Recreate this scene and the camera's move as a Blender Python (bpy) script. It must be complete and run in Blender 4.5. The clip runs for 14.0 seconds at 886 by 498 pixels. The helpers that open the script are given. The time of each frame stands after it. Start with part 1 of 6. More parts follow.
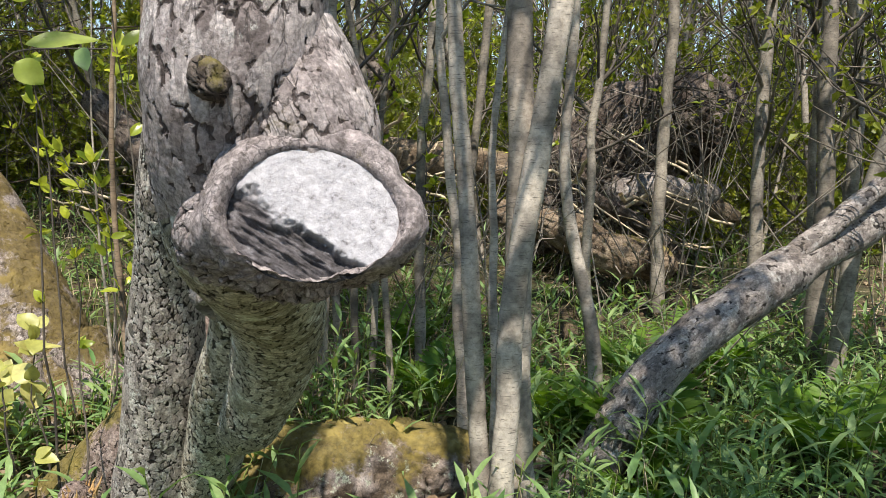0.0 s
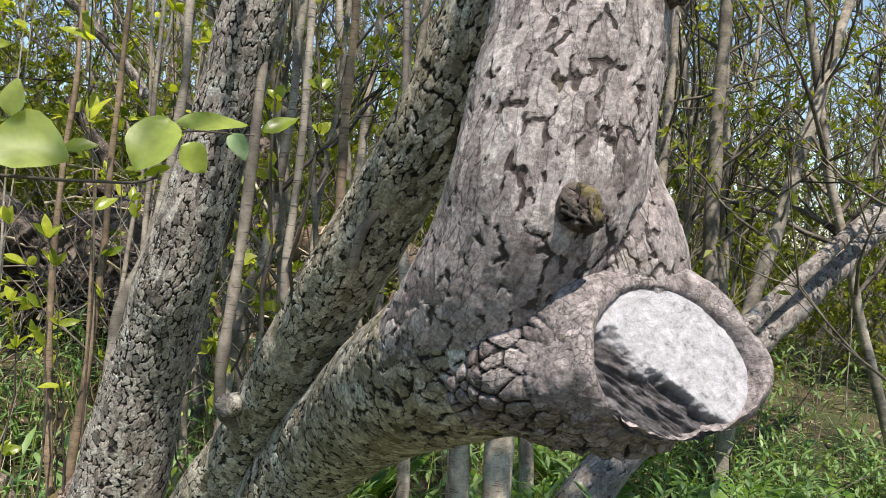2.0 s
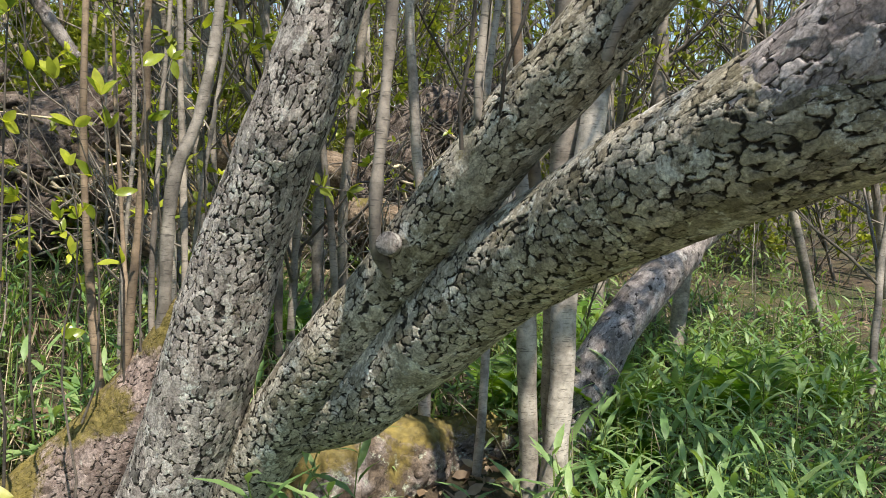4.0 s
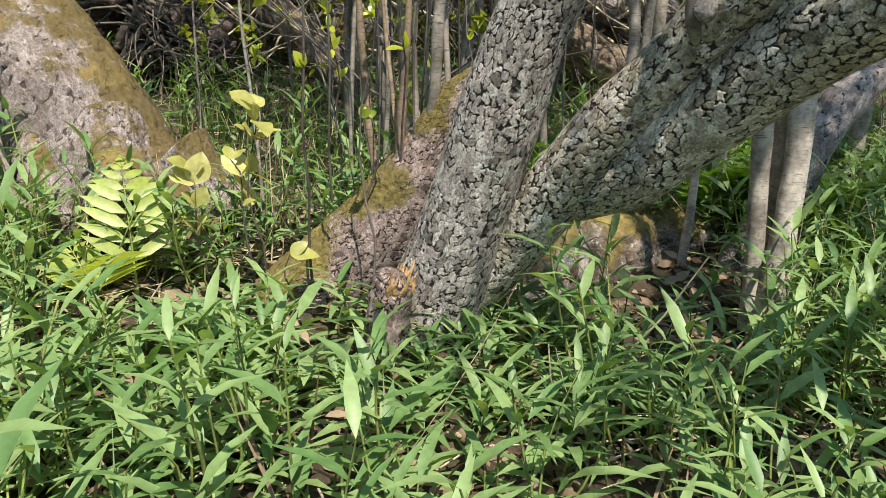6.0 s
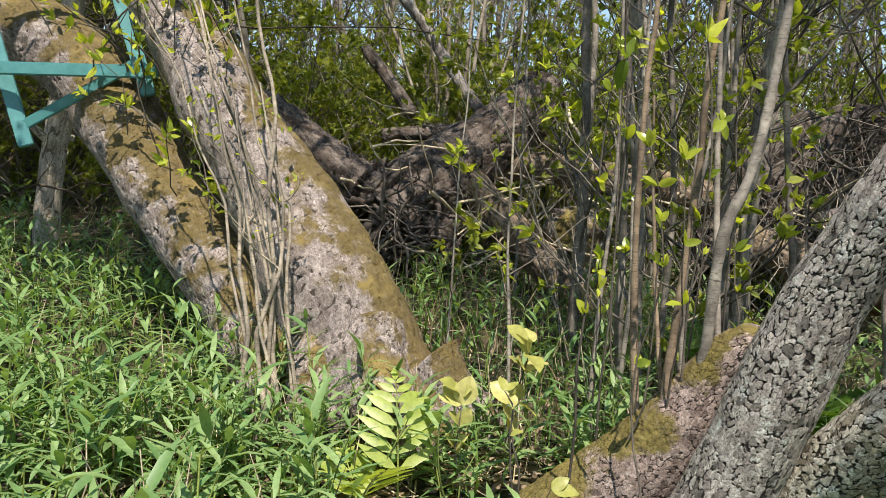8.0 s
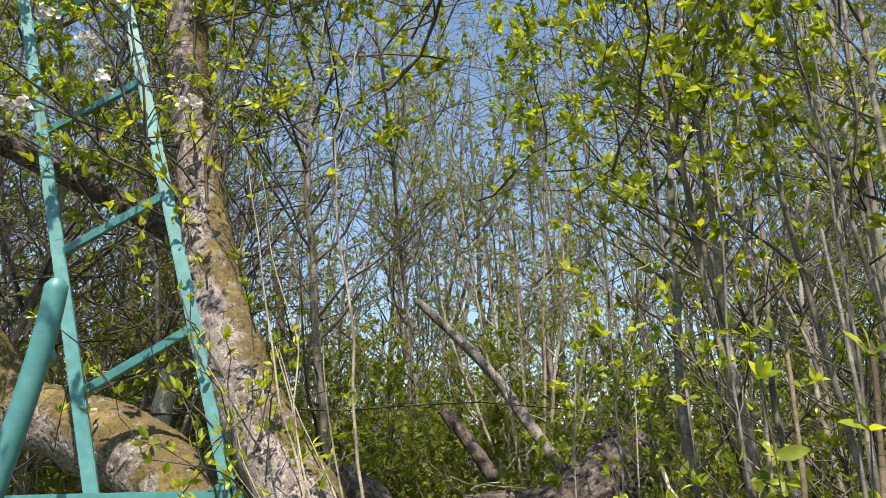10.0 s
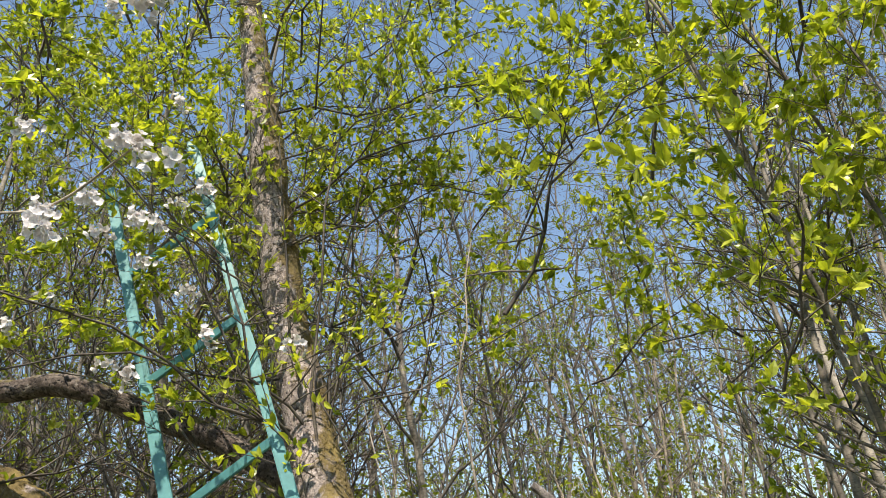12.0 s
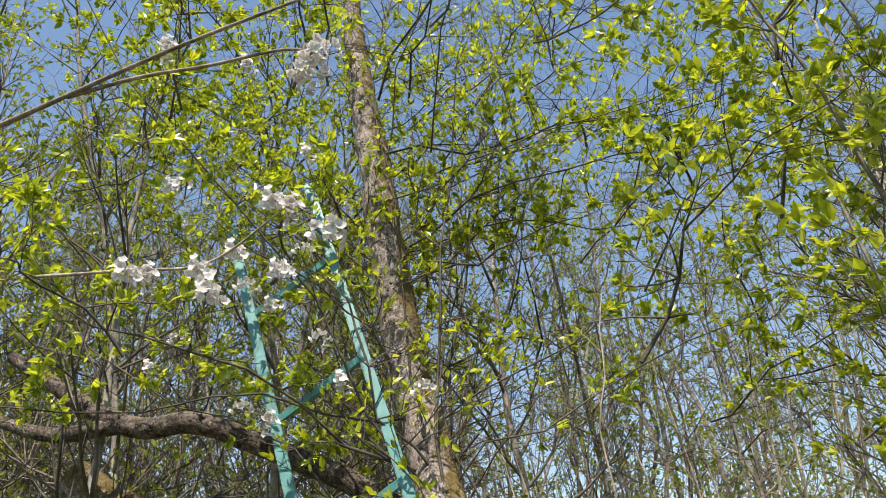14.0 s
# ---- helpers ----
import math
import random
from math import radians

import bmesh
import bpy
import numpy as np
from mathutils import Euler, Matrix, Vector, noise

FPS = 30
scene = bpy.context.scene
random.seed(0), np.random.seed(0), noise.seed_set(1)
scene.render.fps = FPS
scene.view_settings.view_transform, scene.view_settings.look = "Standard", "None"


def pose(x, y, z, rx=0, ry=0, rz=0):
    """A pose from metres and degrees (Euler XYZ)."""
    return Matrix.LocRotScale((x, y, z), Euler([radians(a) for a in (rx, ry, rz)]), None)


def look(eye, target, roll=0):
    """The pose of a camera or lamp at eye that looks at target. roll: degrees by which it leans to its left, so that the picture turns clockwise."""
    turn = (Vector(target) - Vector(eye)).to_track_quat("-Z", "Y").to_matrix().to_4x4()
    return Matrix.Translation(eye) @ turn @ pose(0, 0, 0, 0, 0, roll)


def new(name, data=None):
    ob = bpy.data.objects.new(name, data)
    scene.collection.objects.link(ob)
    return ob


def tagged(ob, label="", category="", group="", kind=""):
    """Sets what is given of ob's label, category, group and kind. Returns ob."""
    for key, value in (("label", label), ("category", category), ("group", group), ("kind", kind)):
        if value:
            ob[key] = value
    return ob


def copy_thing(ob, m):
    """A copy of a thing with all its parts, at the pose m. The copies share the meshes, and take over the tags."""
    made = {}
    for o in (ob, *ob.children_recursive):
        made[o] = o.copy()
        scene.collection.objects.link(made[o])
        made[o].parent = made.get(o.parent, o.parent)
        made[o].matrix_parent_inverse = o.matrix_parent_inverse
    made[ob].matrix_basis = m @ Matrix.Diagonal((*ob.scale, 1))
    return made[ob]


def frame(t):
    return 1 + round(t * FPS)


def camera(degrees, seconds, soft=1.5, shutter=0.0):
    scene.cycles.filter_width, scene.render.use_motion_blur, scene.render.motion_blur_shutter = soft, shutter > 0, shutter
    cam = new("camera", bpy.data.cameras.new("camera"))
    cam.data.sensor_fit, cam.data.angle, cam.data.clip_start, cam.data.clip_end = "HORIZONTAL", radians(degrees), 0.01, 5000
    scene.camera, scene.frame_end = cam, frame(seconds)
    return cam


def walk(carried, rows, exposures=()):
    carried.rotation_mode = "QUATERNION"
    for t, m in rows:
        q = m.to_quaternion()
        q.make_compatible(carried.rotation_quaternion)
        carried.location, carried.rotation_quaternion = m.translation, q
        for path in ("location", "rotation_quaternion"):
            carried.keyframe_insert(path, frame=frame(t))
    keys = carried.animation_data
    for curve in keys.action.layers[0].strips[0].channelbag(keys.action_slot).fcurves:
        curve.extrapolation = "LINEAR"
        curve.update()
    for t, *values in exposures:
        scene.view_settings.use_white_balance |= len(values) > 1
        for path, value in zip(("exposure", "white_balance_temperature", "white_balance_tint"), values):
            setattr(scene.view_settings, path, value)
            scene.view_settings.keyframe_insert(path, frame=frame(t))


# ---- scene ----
cam = camera(61.0, 14.0, soft=0.9)

PATH = [
    (0, (0.046, -0.003, 0.813), (0.013, 1.987, 0.617), -0.0),
    (0.5, (-0.049, -0.011, 0.829), (-0.05, 1.985, 0.702), 0.2),
    (1, (-0.117, -0.022, 0.824), (-0.068, 1.977, 0.802), 3.4),
    (1.5, (-0.214, 0.032, 0.824), (0.0, 2.019, 0.885), 3.7),
    (2, (-0.303, 0.085, 0.84), (0.106, 2.043, 0.877), 3.7),
    (4.5, (-0.787, 0.238, 0.66), (-0.04, 2.081, 0.448), 1.6),
    (5, (-0.906, 0.228, 0.655), (-0.249, 2.089, 0.329), 1.2),
    (5.5, (-0.983, 0.217, 0.623), (-0.431, 2.077, 0.136), 0.7),
    (6, (-0.999, 0.199, 0.596), (-0.534, 2.06, 0.027), -0.0),
    (6.5, (-1.052, 0.19, 0.627), (-0.697, 2.092, 0.118), 0.8),
    (7, (-1.137, 0.191, 0.684), (-0.938, 2.147, 0.313), 2.2),
    (7.5, (-1.172, 0.176, 0.708), (-1.069, 2.157, 0.453), 3.1),
    (8, (-1.21, 0.168, 0.74), (-1.19, 2.163, 0.61), 2.7),
    (8.5, (-1.243, 0.174, 0.791), (-1.302, 2.173, 0.809), 2.8),
    (9, (-1.254, 0.179, 0.854), (-1.343, 2.157, 1.136), 2.3),
    (11.5, (-1.483, 0.311, 1.429), (-1.739, 2.066, 2.354), -4.2),
    (12, (-1.503, 0.276, 1.47), (-1.806, 1.989, 2.457), -4.7),
    (12.5, (-1.547, 0.244, 1.498), (-1.913, 1.929, 2.512), -3.8),
    (13, (-1.588, 0.212, 1.52), (-1.983, 1.881, 2.549), -3.4),
    (13.5, (-1.615, 0.184, 1.53), (-2.056, 1.844, 2.555), -2.7),
    (14, (-1.662, 0.151, 1.555), (-2.148, 1.792, 2.59), -2.3),
]
walk(cam, [(t, look(eye, target, roll)) for t, eye, target, roll in PATH], exposures=[(0, 0.58, 6450, 11), (1, 0.52, 6450, 11), (2, 0.56, 6450, 11), (4.5, 0.70, 6450, 11), (7, 0.54, 6450, 11), (9, 0.62, 6450, 11), (11.5, 0.68, 6700, 11), (14, 0.62, 6700, 11)])

# ---- sun and sky ----
SUN = Vector((0.04, -0.55, 0.96)).normalized()
sun = new("sun", bpy.data.lights.new("sun", "SUN"))
sun.data.energy, sun.data.angle, sun.data.color = 5.0, radians(0.55), (1.0, 0.915, 0.79)
sun.matrix_world = look(SUN * 30, (0, 0, 0))
world = bpy.data.worlds.new("sky")
scene.world = world
world.use_nodes = True
sky = world.node_tree.nodes.new("ShaderNodeTexSky")
sky.sky_type, sky.sun_disc = "NISHITA", False
sky.sun_elevation, sky.sun_rotation = math.asin(SUN.z), math.atan2(SUN.x, SUN.y)
sky.air_density, sky.dust_density, sky.ozone_density = 1.5, 0.2, 2.4
world.node_tree.links.new(sky.outputs[0], world.node_tree.nodes["Background"].inputs[0])
world.node_tree.nodes["Background"].inputs[1].default_value = 0.118


# ---- numbers: noise and cells ----
def hashed(ix, iy, iz, seed):
    h = (ix * 374761393 + iy * 668265263 + iz * 1440662683 + seed * 1274126177) & 0xFFFFFFFF
    h = ((h ^ (h >> 13)) * 1274126177) & 0xFFFFFFFF
    h = ((h ^ (h >> 15)) * 2246822519) & 0xFFFFFFFF
    return (h ^ (h >> 16)) / 4294967296.0


def grain(p, seed=0):
    """Smooth noise, -1 to 1, at the points p (n, 3)."""
    p = np.asarray(p, float)
    i = np.floor(p).astype(np.int64)
    f = p - i
    f = f * f * (3 - 2 * f)
    out = 0
    for a in (0, 1):
        for b in (0, 1):
            for c in (0, 1):
                w = (f[:, 0] if a else 1 - f[:, 0]) * (f[:, 1] if b else 1 - f[:, 1]) * (f[:, 2] if c else 1 - f[:, 2])
                out = out + w * hashed(i[:, 0] + a, i[:, 1] + b, i[:, 2] + c, seed)
    return 2 * out - 1


def rough(p, octaves=4, seed=0):
    return sum(grain(np.asarray(p) * 2**k, seed + k) / 2**k for k in range(octaves)) / 1.6


def cells(u, v, period, seed):
    """Distance to the nearest and second nearest cell centre, a number for the cell and a slope across it; u wraps after period cells."""
    iu, iv = np.floor(u).astype(np.int64), np.floor(v).astype(np.int64)
    first, second, mark, lean = np.full(u.shape, 9.0), np.full(u.shape, 9.0), np.zeros(u.shape), np.zeros(u.shape)
    zero = np.zeros_like(iu)
    for a in (-1, 0, 1):
        for b in (-1, 0, 1):
            cu, cv = iu + a, iv + b
            wu = np.mod(cu, period)
            x = cu + 0.03 + 0.94 * hashed(wu, cv, zero, seed)
            y = cv + 0.03 + 0.94 * hashed(wu, cv, zero, seed + 7)
            d = np.hypot(u - x, v - y)
            nearer = d < first
            second = np.where(nearer, first, np.minimum(second, d))
            own = hashed(wu, cv, zero, seed + 13)
            mark = np.where(nearer, own, mark)
            lean = np.where(nearer, (u - x) * np.cos(own * 40) + (v - y) * np.sin(own * 40), lean)
            first = np.where(nearer, d, first)
    return first, second, mark, lean


def ease(x, a, b):
    t = np.clip((x - a) / (b - a), 0, 1)
    return t * t * (3 - 2 * t)


def spline(points, step):
    """A smooth line through the points (rows of any length), and the way along it."""
    p = np.asarray(points, float)
    p = np.vstack([2 * p[0] - p[1], p, 2 * p[-1] - p[-2]])
    out = []
    for k in range(1, len(p) - 2):
        n = max(2, int(np.linalg.norm(p[k + 1, :3] - p[k, :3]) / step))
        t = np.linspace(0, 1, n, endpoint=False)[:, None]
        a, b, c, d = p[k - 1], p[k], p[k + 1], p[k + 2]
        out.append(0.5 * (2 * b + (c - a) * t + (2 * a - 5 * b + 4 * c - d) * t**2 + (3 * b - a - 3 * c + d) * t**3))
    return np.vstack(out + [p[-2:-1]])


# ---- meshes ----
def mesh_of(name, verts, faces, material, layers=None, smooth=True):
    """faces: a list of index arrays, each (n, 3) or (n, 4)."""
    faces = [np.asarray(f, np.int32) for f in (faces if isinstance(faces, list) else [faces])]
    me = bpy.data.meshes.new(name)
    verts = np.asarray(verts, np.float32)
    me.vertices.add(len(verts))
    me.vertices.foreach_set("co", verts.ravel())
    loops = np.concatenate([f.ravel() for f in faces])
    sizes = np.concatenate([np.full(len(f), f.shape[1], np.int32) for f in faces])
    me.loops.add(len(loops))
    me.loops.foreach_set("vertex_index", loops)
    me.polygons.add(len(sizes))
    me.polygons.foreach_set("loop_start", np.r_[0, np.cumsum(sizes)[:-1]].astype(np.int32))
    me.polygons.foreach_set("use_smooth", np.full(len(sizes), smooth))
    for key, values in (layers or {}).items():
        values = np.asarray(values, np.float32)
        if values.ndim == 2:
            me.attributes.new(key, "FLOAT_VECTOR", "POINT").data.foreach_set("vector", values.ravel())
        else:
            me.attributes.new(key, "FLOAT", "POINT").data.foreach_set("value", values)
    me.update(calc_edges=True)
    me.validate()
    me.materials.append(material)
    return me


def piece(name, data, parent=None, label=""):
    ob = new(name, data)
    if parent:
        ob.parent = parent
        ob.matrix_parent_inverse = Matrix.Translation(-parent.location)
    return tagged(ob, label)


def part(name, bm, material, parent, label="", smooth=False):
    me = bpy.data.meshes.new(name)
    bm.to_mesh(me)
    bm.free()
    me.materials.append(material)
    if smooth:
        for f in me.polygons:
            f.use_smooth = True
    return piece(name, me, parent, label)


def thing(name, at, label, category, group="", kind=""):
    ob = new(name)
    ob.location = at
    ob.empty_display_size = 0.1
    return tagged(ob, label, category, group, kind)


def rings(line, radii, sides):
    """Rings of points round a line, turned as little as may be: verts (n, sides, 3), ways out (n, sides, 3)."""
    line = np.asarray(line, float)
    ways = np.gradient(line, axis=0)
    ways /= np.linalg.norm(ways, axis=1)[:, None] + 1e-12
    side = np.cross(ways[0], (0.31, 0.17, 0.93) if abs(ways[0][2]) < 0.9 else (1, 0.1, 0))
    side /= np.linalg.norm(side)
    a = np.linspace(0, 2 * np.pi, sides, endpoint=False)
    ca, sa = np.cos(a)[:, None], np.sin(a)[:, None]
    out = np.empty((len(line), sides, 3))
    for k, w in enumerate(ways):
        side = side - w * (side @ w)
        side /= np.linalg.norm(side) + 1e-12
        out[k] = ca * side + sa * np.cross(w, side)
    return line[:, None] + out * np.asarray(radii, float)[:, None, None], out


def ring_faces(n, sides):
    k, j = np.meshgrid(np.arange(n - 1), np.arange(sides), indexing="ij")
    k, j = k.ravel(), j.ravel()
    nxt = (j + 1) % sides
    return np.stack([k * sides + j, k * sides + nxt, (k + 1) * sides + nxt, (k + 1) * sides + j], 1)


def strands(lines, sides=4):
    """Many thin tapering rods in one go: lines of (points (n, 3), radii (n,)). Returns verts, faces."""
    verts, faces, at = [], [], 0
    sizes = {}
    for line, radii in lines:
        sizes.setdefault(len(line), []).append((line, radii))
    a = np.linspace(0, 2 * np.pi, sides, endpoint=False)
    ca, sa = np.cos(a)[:, None], np.sin(a)[:, None]
    for n, some in sizes.items():
        p = np.array([line for line, _ in some])
        r = np.array([radii for _, radii in some])
        ways = np.gradient(p, axis=1)
        ways /= np.linalg.norm(ways, axis=2)[..., None] + 1e-12
        mean = p[:, -1] - p[:, 0]
        steep = np.abs(mean[:, 2]) > 0.9 * np.linalg.norm(mean, axis=1)
        ref = np.where(steep[:, None], (1.0, 0.1, 0.0), (0.13, 0.07, 1.0))[:, None]
        side = np.cross(ways, ref)
        side /= np.linalg.norm(side, axis=2)[..., None] + 1e-12
        other = np.cross(ways, side)
        v = p[:, :, None] + r[..., None, None] * (ca * side[:, :, None] + sa * other[:, :, None])
        verts.append(v.reshape(-1, 3))
        f = ring_faces(n, sides)[None] + (np.arange(len(some)) * n * sides)[:, None, None] + at
        faces.append(f.reshape(-1, 4))
        at += len(some) * n * sides
    return np.vstack(verts), np.vstack(faces)


LEAF = np.array([(0, 0), (0.28, -0.85), (0.28, 0), (0.28, 0.85), (0.62, -0.8), (0.62, 0), (0.62, 0.8), (1, 0)])
LEAF_TRIS = np.array([(0, 1, 2), (0, 2, 3), (4, 7, 5), (5, 7, 6)])
LEAF_QUADS = np.array([(1, 4, 5, 2), (2, 5, 6, 3)])


def leaves(at, way, up, length, width, curl=0.25, fold=0.3):
    """Many leaves: a folded, drooping blade each, from at along way, its face towards up. Returns verts, [tris, quads]."""
    at, way, up = (np.asarray(v, float) for v in (at, way, up))
    n = len(at)
    way = way / (np.linalg.norm(way, axis=1)[:, None] + 1e-9)
    across = np.cross(way, up)
    across /= np.linalg.norm(across, axis=1)[:, None] + 1e-9
    face = np.cross(across, way)
    length, width = np.broadcast_to(length, n)[:, None, None], np.broadcast_to(width, n)[:, None, None]
    curl = np.broadcast_to(curl, n)[:, None, None]
    t, s = LEAF[None, :, 0, None], LEAF[None, :, 1, None]
    v = at[:, None] + way[:, None] * t * length + across[:, None] * s * width / 2
    v = v + face[:, None] * (np.abs(s) * width / 2 * fold - curl * length * t * t)
    base = np.arange(n)[:, None, None] * len(LEAF)
    return v.reshape(-1, 3), [(LEAF_TRIS[None] + base).reshape(-1, 3), (LEAF_QUADS[None] + base).reshape(-1, 4)]


def broad_leaf(at, way, up, length, width, curl=0.15, fold=0.2, notch=0.0):
    """One rounded leaf with a midrib, a soft wave and a pointed tip. Returns verts, faces."""
    way = np.asarray(way, float) / np.linalg.norm(way)
    across = np.cross(way, up)
    across /= np.linalg.norm(across) + 1e-9
    face = np.cross(across, way)
    t = np.array([0, 0.06, 0.16, 0.3, 0.46, 0.62, 0.78, 0.9, 1.0])
    half = np.array([0.03, 0.40, 0.74, 0.95, 1.0, 0.90, 0.64, 0.34, 0.02])
    s = np.array([-1, -0.55, 0, 0.55, 1])
    tt, ss = np.meshgrid(t, s, indexing="ij")
    ww = half[:, None] * np.ones_like(ss)
    wave = 0.05 * np.sin(tt * 9 + ss * 2)
    v = np.asarray(at) + (tt[..., None] * way + (ss * ww)[..., None] * across * width / 2 / length) * length
    v = v + face * (np.abs(ss) * ww * fold * width / 2 + wave * width * np.abs(ss) - curl * length * tt**2)[..., None]
    k, j = np.meshgrid(np.arange(8), np.arange(4), indexing="ij")
    q = (k * 5 + j).ravel()
    return v.reshape(-1, 3), np.stack([q, q + 1, q + 6, q + 5], 1)


def small_leaves(at, way, up, length, width, curl=0.2):
    """The same with two faces each, for what is far or tiny."""
    at, way, up = (np.asarray(v, float) for v in (at, way, up))
    n = len(at)
    way = way / (np.linalg.norm(way, axis=1)[:, None] + 1e-9)
    across = np.cross(way, up)
    across /= np.linalg.norm(across, axis=1)[:, None] + 1e-9
    face = np.cross(across, way)
    length, width = np.broadcast_to(length, n)[:, None], np.broadcast_to(width, n)[:, None]
    mid = at + way * length * 0.45
    v = np.stack([at, mid - across * width / 2 + face * width * 0.15, at + way * length - face * curl * length,
                  mid + across * width / 2 + face * width * 0.15], 1)
    base = np.arange(n)[:, None] * 4
    return v.reshape(-1, 3), [np.concatenate([base + (0, 1, 2), base + (0, 2, 3)])]


def joined(chunks):
    """Several (verts, faces list) in one."""
    verts, groups, at = [], {3: [], 4: []}, 0
    for v, fs in chunks:
        verts.append(v)
        for f in fs if isinstance(fs, list) else [fs]:
            groups[f.shape[1]].append(f + at)
        at += len(v)
    return np.vstack(verts), [np.vstack(g) for g in groups.values() if g]


def limb(name, points, material, parent, seed, cell=0.022, aspect=1.1, amp=0.006, lump=0.09, fine=0.0025, flare=0.0,
         moss=0.0, crack=0.13, label="", scaly=1.0, tips=False, bare=0.0, mossward=(0, 0, 1), closed=0.30):
    """A length of trunk with its bark: plates parted by cracks, lumps and moss. points: x, y, z, radius."""
    line = spline(points, fine * 1.15)
    xyz, r = line[:, :3], line[:, 3].copy()
    s = np.r_[0, np.cumsum(np.linalg.norm(np.diff(xyz, axis=0), axis=1))]
    if tips:
        r = r * np.sqrt(np.clip(1 - (1 - np.minimum(1, (s[-1] - s) / (r[-1] + 1e-4))) ** 2, 0.0004, 1))
    if flare:
        r = r * (1 + flare * np.exp(-s / 0.07))
    sides = int(np.clip(2 * np.pi * np.mean(r) / fine, 16, 340))
    v, out = rings(xyz, r, sides)
    flat, out = v.reshape(-1, 3), out.reshape(-1, 3)
    ss = np.repeat(s, sides)
    th = np.tile(np.linspace(0, 1, sides, endpoint=False), len(s))
    rr = np.repeat(r, sides)
    around = max(5, int(round(2 * np.pi * np.mean(r) / cell)))
    warp = flat / (cell * 2.4)
    wu, wv = grain(warp, seed + 1), grain(warp + 11.3, seed + 2)
    fineu = grain(flat / (cell * 0.5), seed + 3)
    tiny = grain(flat / (cell * 0.24), seed + 23)
    u = th * around + 0.42 * wu + 0.24 * fineu + 0.09 * tiny
    w = ss / (cell * aspect) + 0.42 * wv + 0.24 * grain(flat / (cell * 0.5) + 5, seed + 4) + 0.07 * grain(flat / (cell * 0.24) + 3, seed + 24)
    first, second, mark, lean = cells(u, w, around, seed)
    crack = crack if fine < 0.0055 else 0.2
    smoothness = ease(rough(flat / 0.06, 3, seed + 15), 0.34 - 0.5 * bare, 0.46 - 0.5 * bare)
    # here and there the crack between two plates closes
    shut = closed * ease(rough(flat / (cell * 0.9), 2, seed + 27), 0.4 - closed, 0.8 - closed)
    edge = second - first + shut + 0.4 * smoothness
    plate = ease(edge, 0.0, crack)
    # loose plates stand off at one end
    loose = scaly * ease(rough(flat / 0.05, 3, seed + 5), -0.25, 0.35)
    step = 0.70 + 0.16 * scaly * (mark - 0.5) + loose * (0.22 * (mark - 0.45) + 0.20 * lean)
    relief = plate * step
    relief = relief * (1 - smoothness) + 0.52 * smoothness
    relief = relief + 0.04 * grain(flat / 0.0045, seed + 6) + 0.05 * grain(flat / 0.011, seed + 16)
    d = lump * rr * rough(flat / (rr[:, None] * 2.2 + 0.03), 3, seed + 9) + amp * (relief - 0.6)
    green = np.zeros(len(flat))
    if moss:
        tilt = out @ np.array(mossward) + 0.75 * rough(flat / 0.09, 5, seed + 20)
        green = ease(tilt, 0.85 - moss, 1.85 - moss)
        d = d + green * (0.001 + 0.004 * rough(flat / 0.012, 3, seed + 21))
    flat = flat + out * d[:, None]
    n = len(s)
    verts = np.vstack([flat, xyz[:1], xyz[-1:]])
    j = np.arange(sides)
    lids = np.concatenate([np.stack([(j + 1) % sides, j, np.full(sides, n * sides)], 1),
                           np.stack([(n - 1) * sides + j, (n - 1) * sides + (j + 1) % sides, np.full(sides, n * sides + 1)], 1)])
    me = mesh_of(name, verts, [ring_faces(n, sides), lids], material,
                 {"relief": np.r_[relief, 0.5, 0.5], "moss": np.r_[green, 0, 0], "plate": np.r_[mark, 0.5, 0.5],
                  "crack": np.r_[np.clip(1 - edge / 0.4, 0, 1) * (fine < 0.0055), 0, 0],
                  "grow": np.vstack([np.stack([rr * np.cos(2 * np.pi * th), rr * np.sin(2 * np.pi * th), ss + seed], 1), np.zeros((2, 3))])})
    return piece(name, me, parent, label)


# ---- materials ----
def nodes_of(name):
    m = bpy.data.materials.new(name)
    m.use_nodes = True
    t = m.node_tree
    shader = t.nodes["Principled BSDF"]

    def put(kind, inputs=None, **settings):
        n = t.nodes.new(kind)
        for key, value in settings.items():
            setattr(n, key, value)
        for key, value in (inputs or {}).items():
            if isinstance(value, bpy.types.NodeSocket):
                t.links.new(value, n.inputs[key])
            else:
                n.inputs[key].default_value = value
        return n

    return m, t, shader, put


def ramp(put, value, stops):
    n = put("ShaderNodeValToRGB", {0: value})
    e = n.color_ramp.elements
    while len(e) < len(stops):
        e.new(0.5)
    for k, (at, colour) in enumerate(stops):
        e[k].position, e[k].color = at, (*colour, 1)
    return n.outputs[0]


def blend(put, factor, a, b, kind="MIX"):
    n = put("ShaderNodeMix", data_type="RGBA", blend_type=kind)
    t = n.id_data
    for socket, value in ((n.inputs[0], factor), (n.inputs[6], a), (n.inputs[7], b)):
        if isinstance(value, bpy.types.NodeSocket):
            t.links.new(value, socket)
        else:
            socket.default_value = (*value, 1) if isinstance(value, tuple) else value
    return n.outputs[2]


def noise_at(put, scale, detail=5, rough_=0.6, coord=None):
    n = put("ShaderNodeTexNoise", {"Scale": scale, "Detail": detail, "Roughness": rough_})
    n.id_data.links.new(coord or put("ShaderNodeTexCoord").outputs["Object"], n.inputs["Vector"])
    return n.outputs["Fac"]


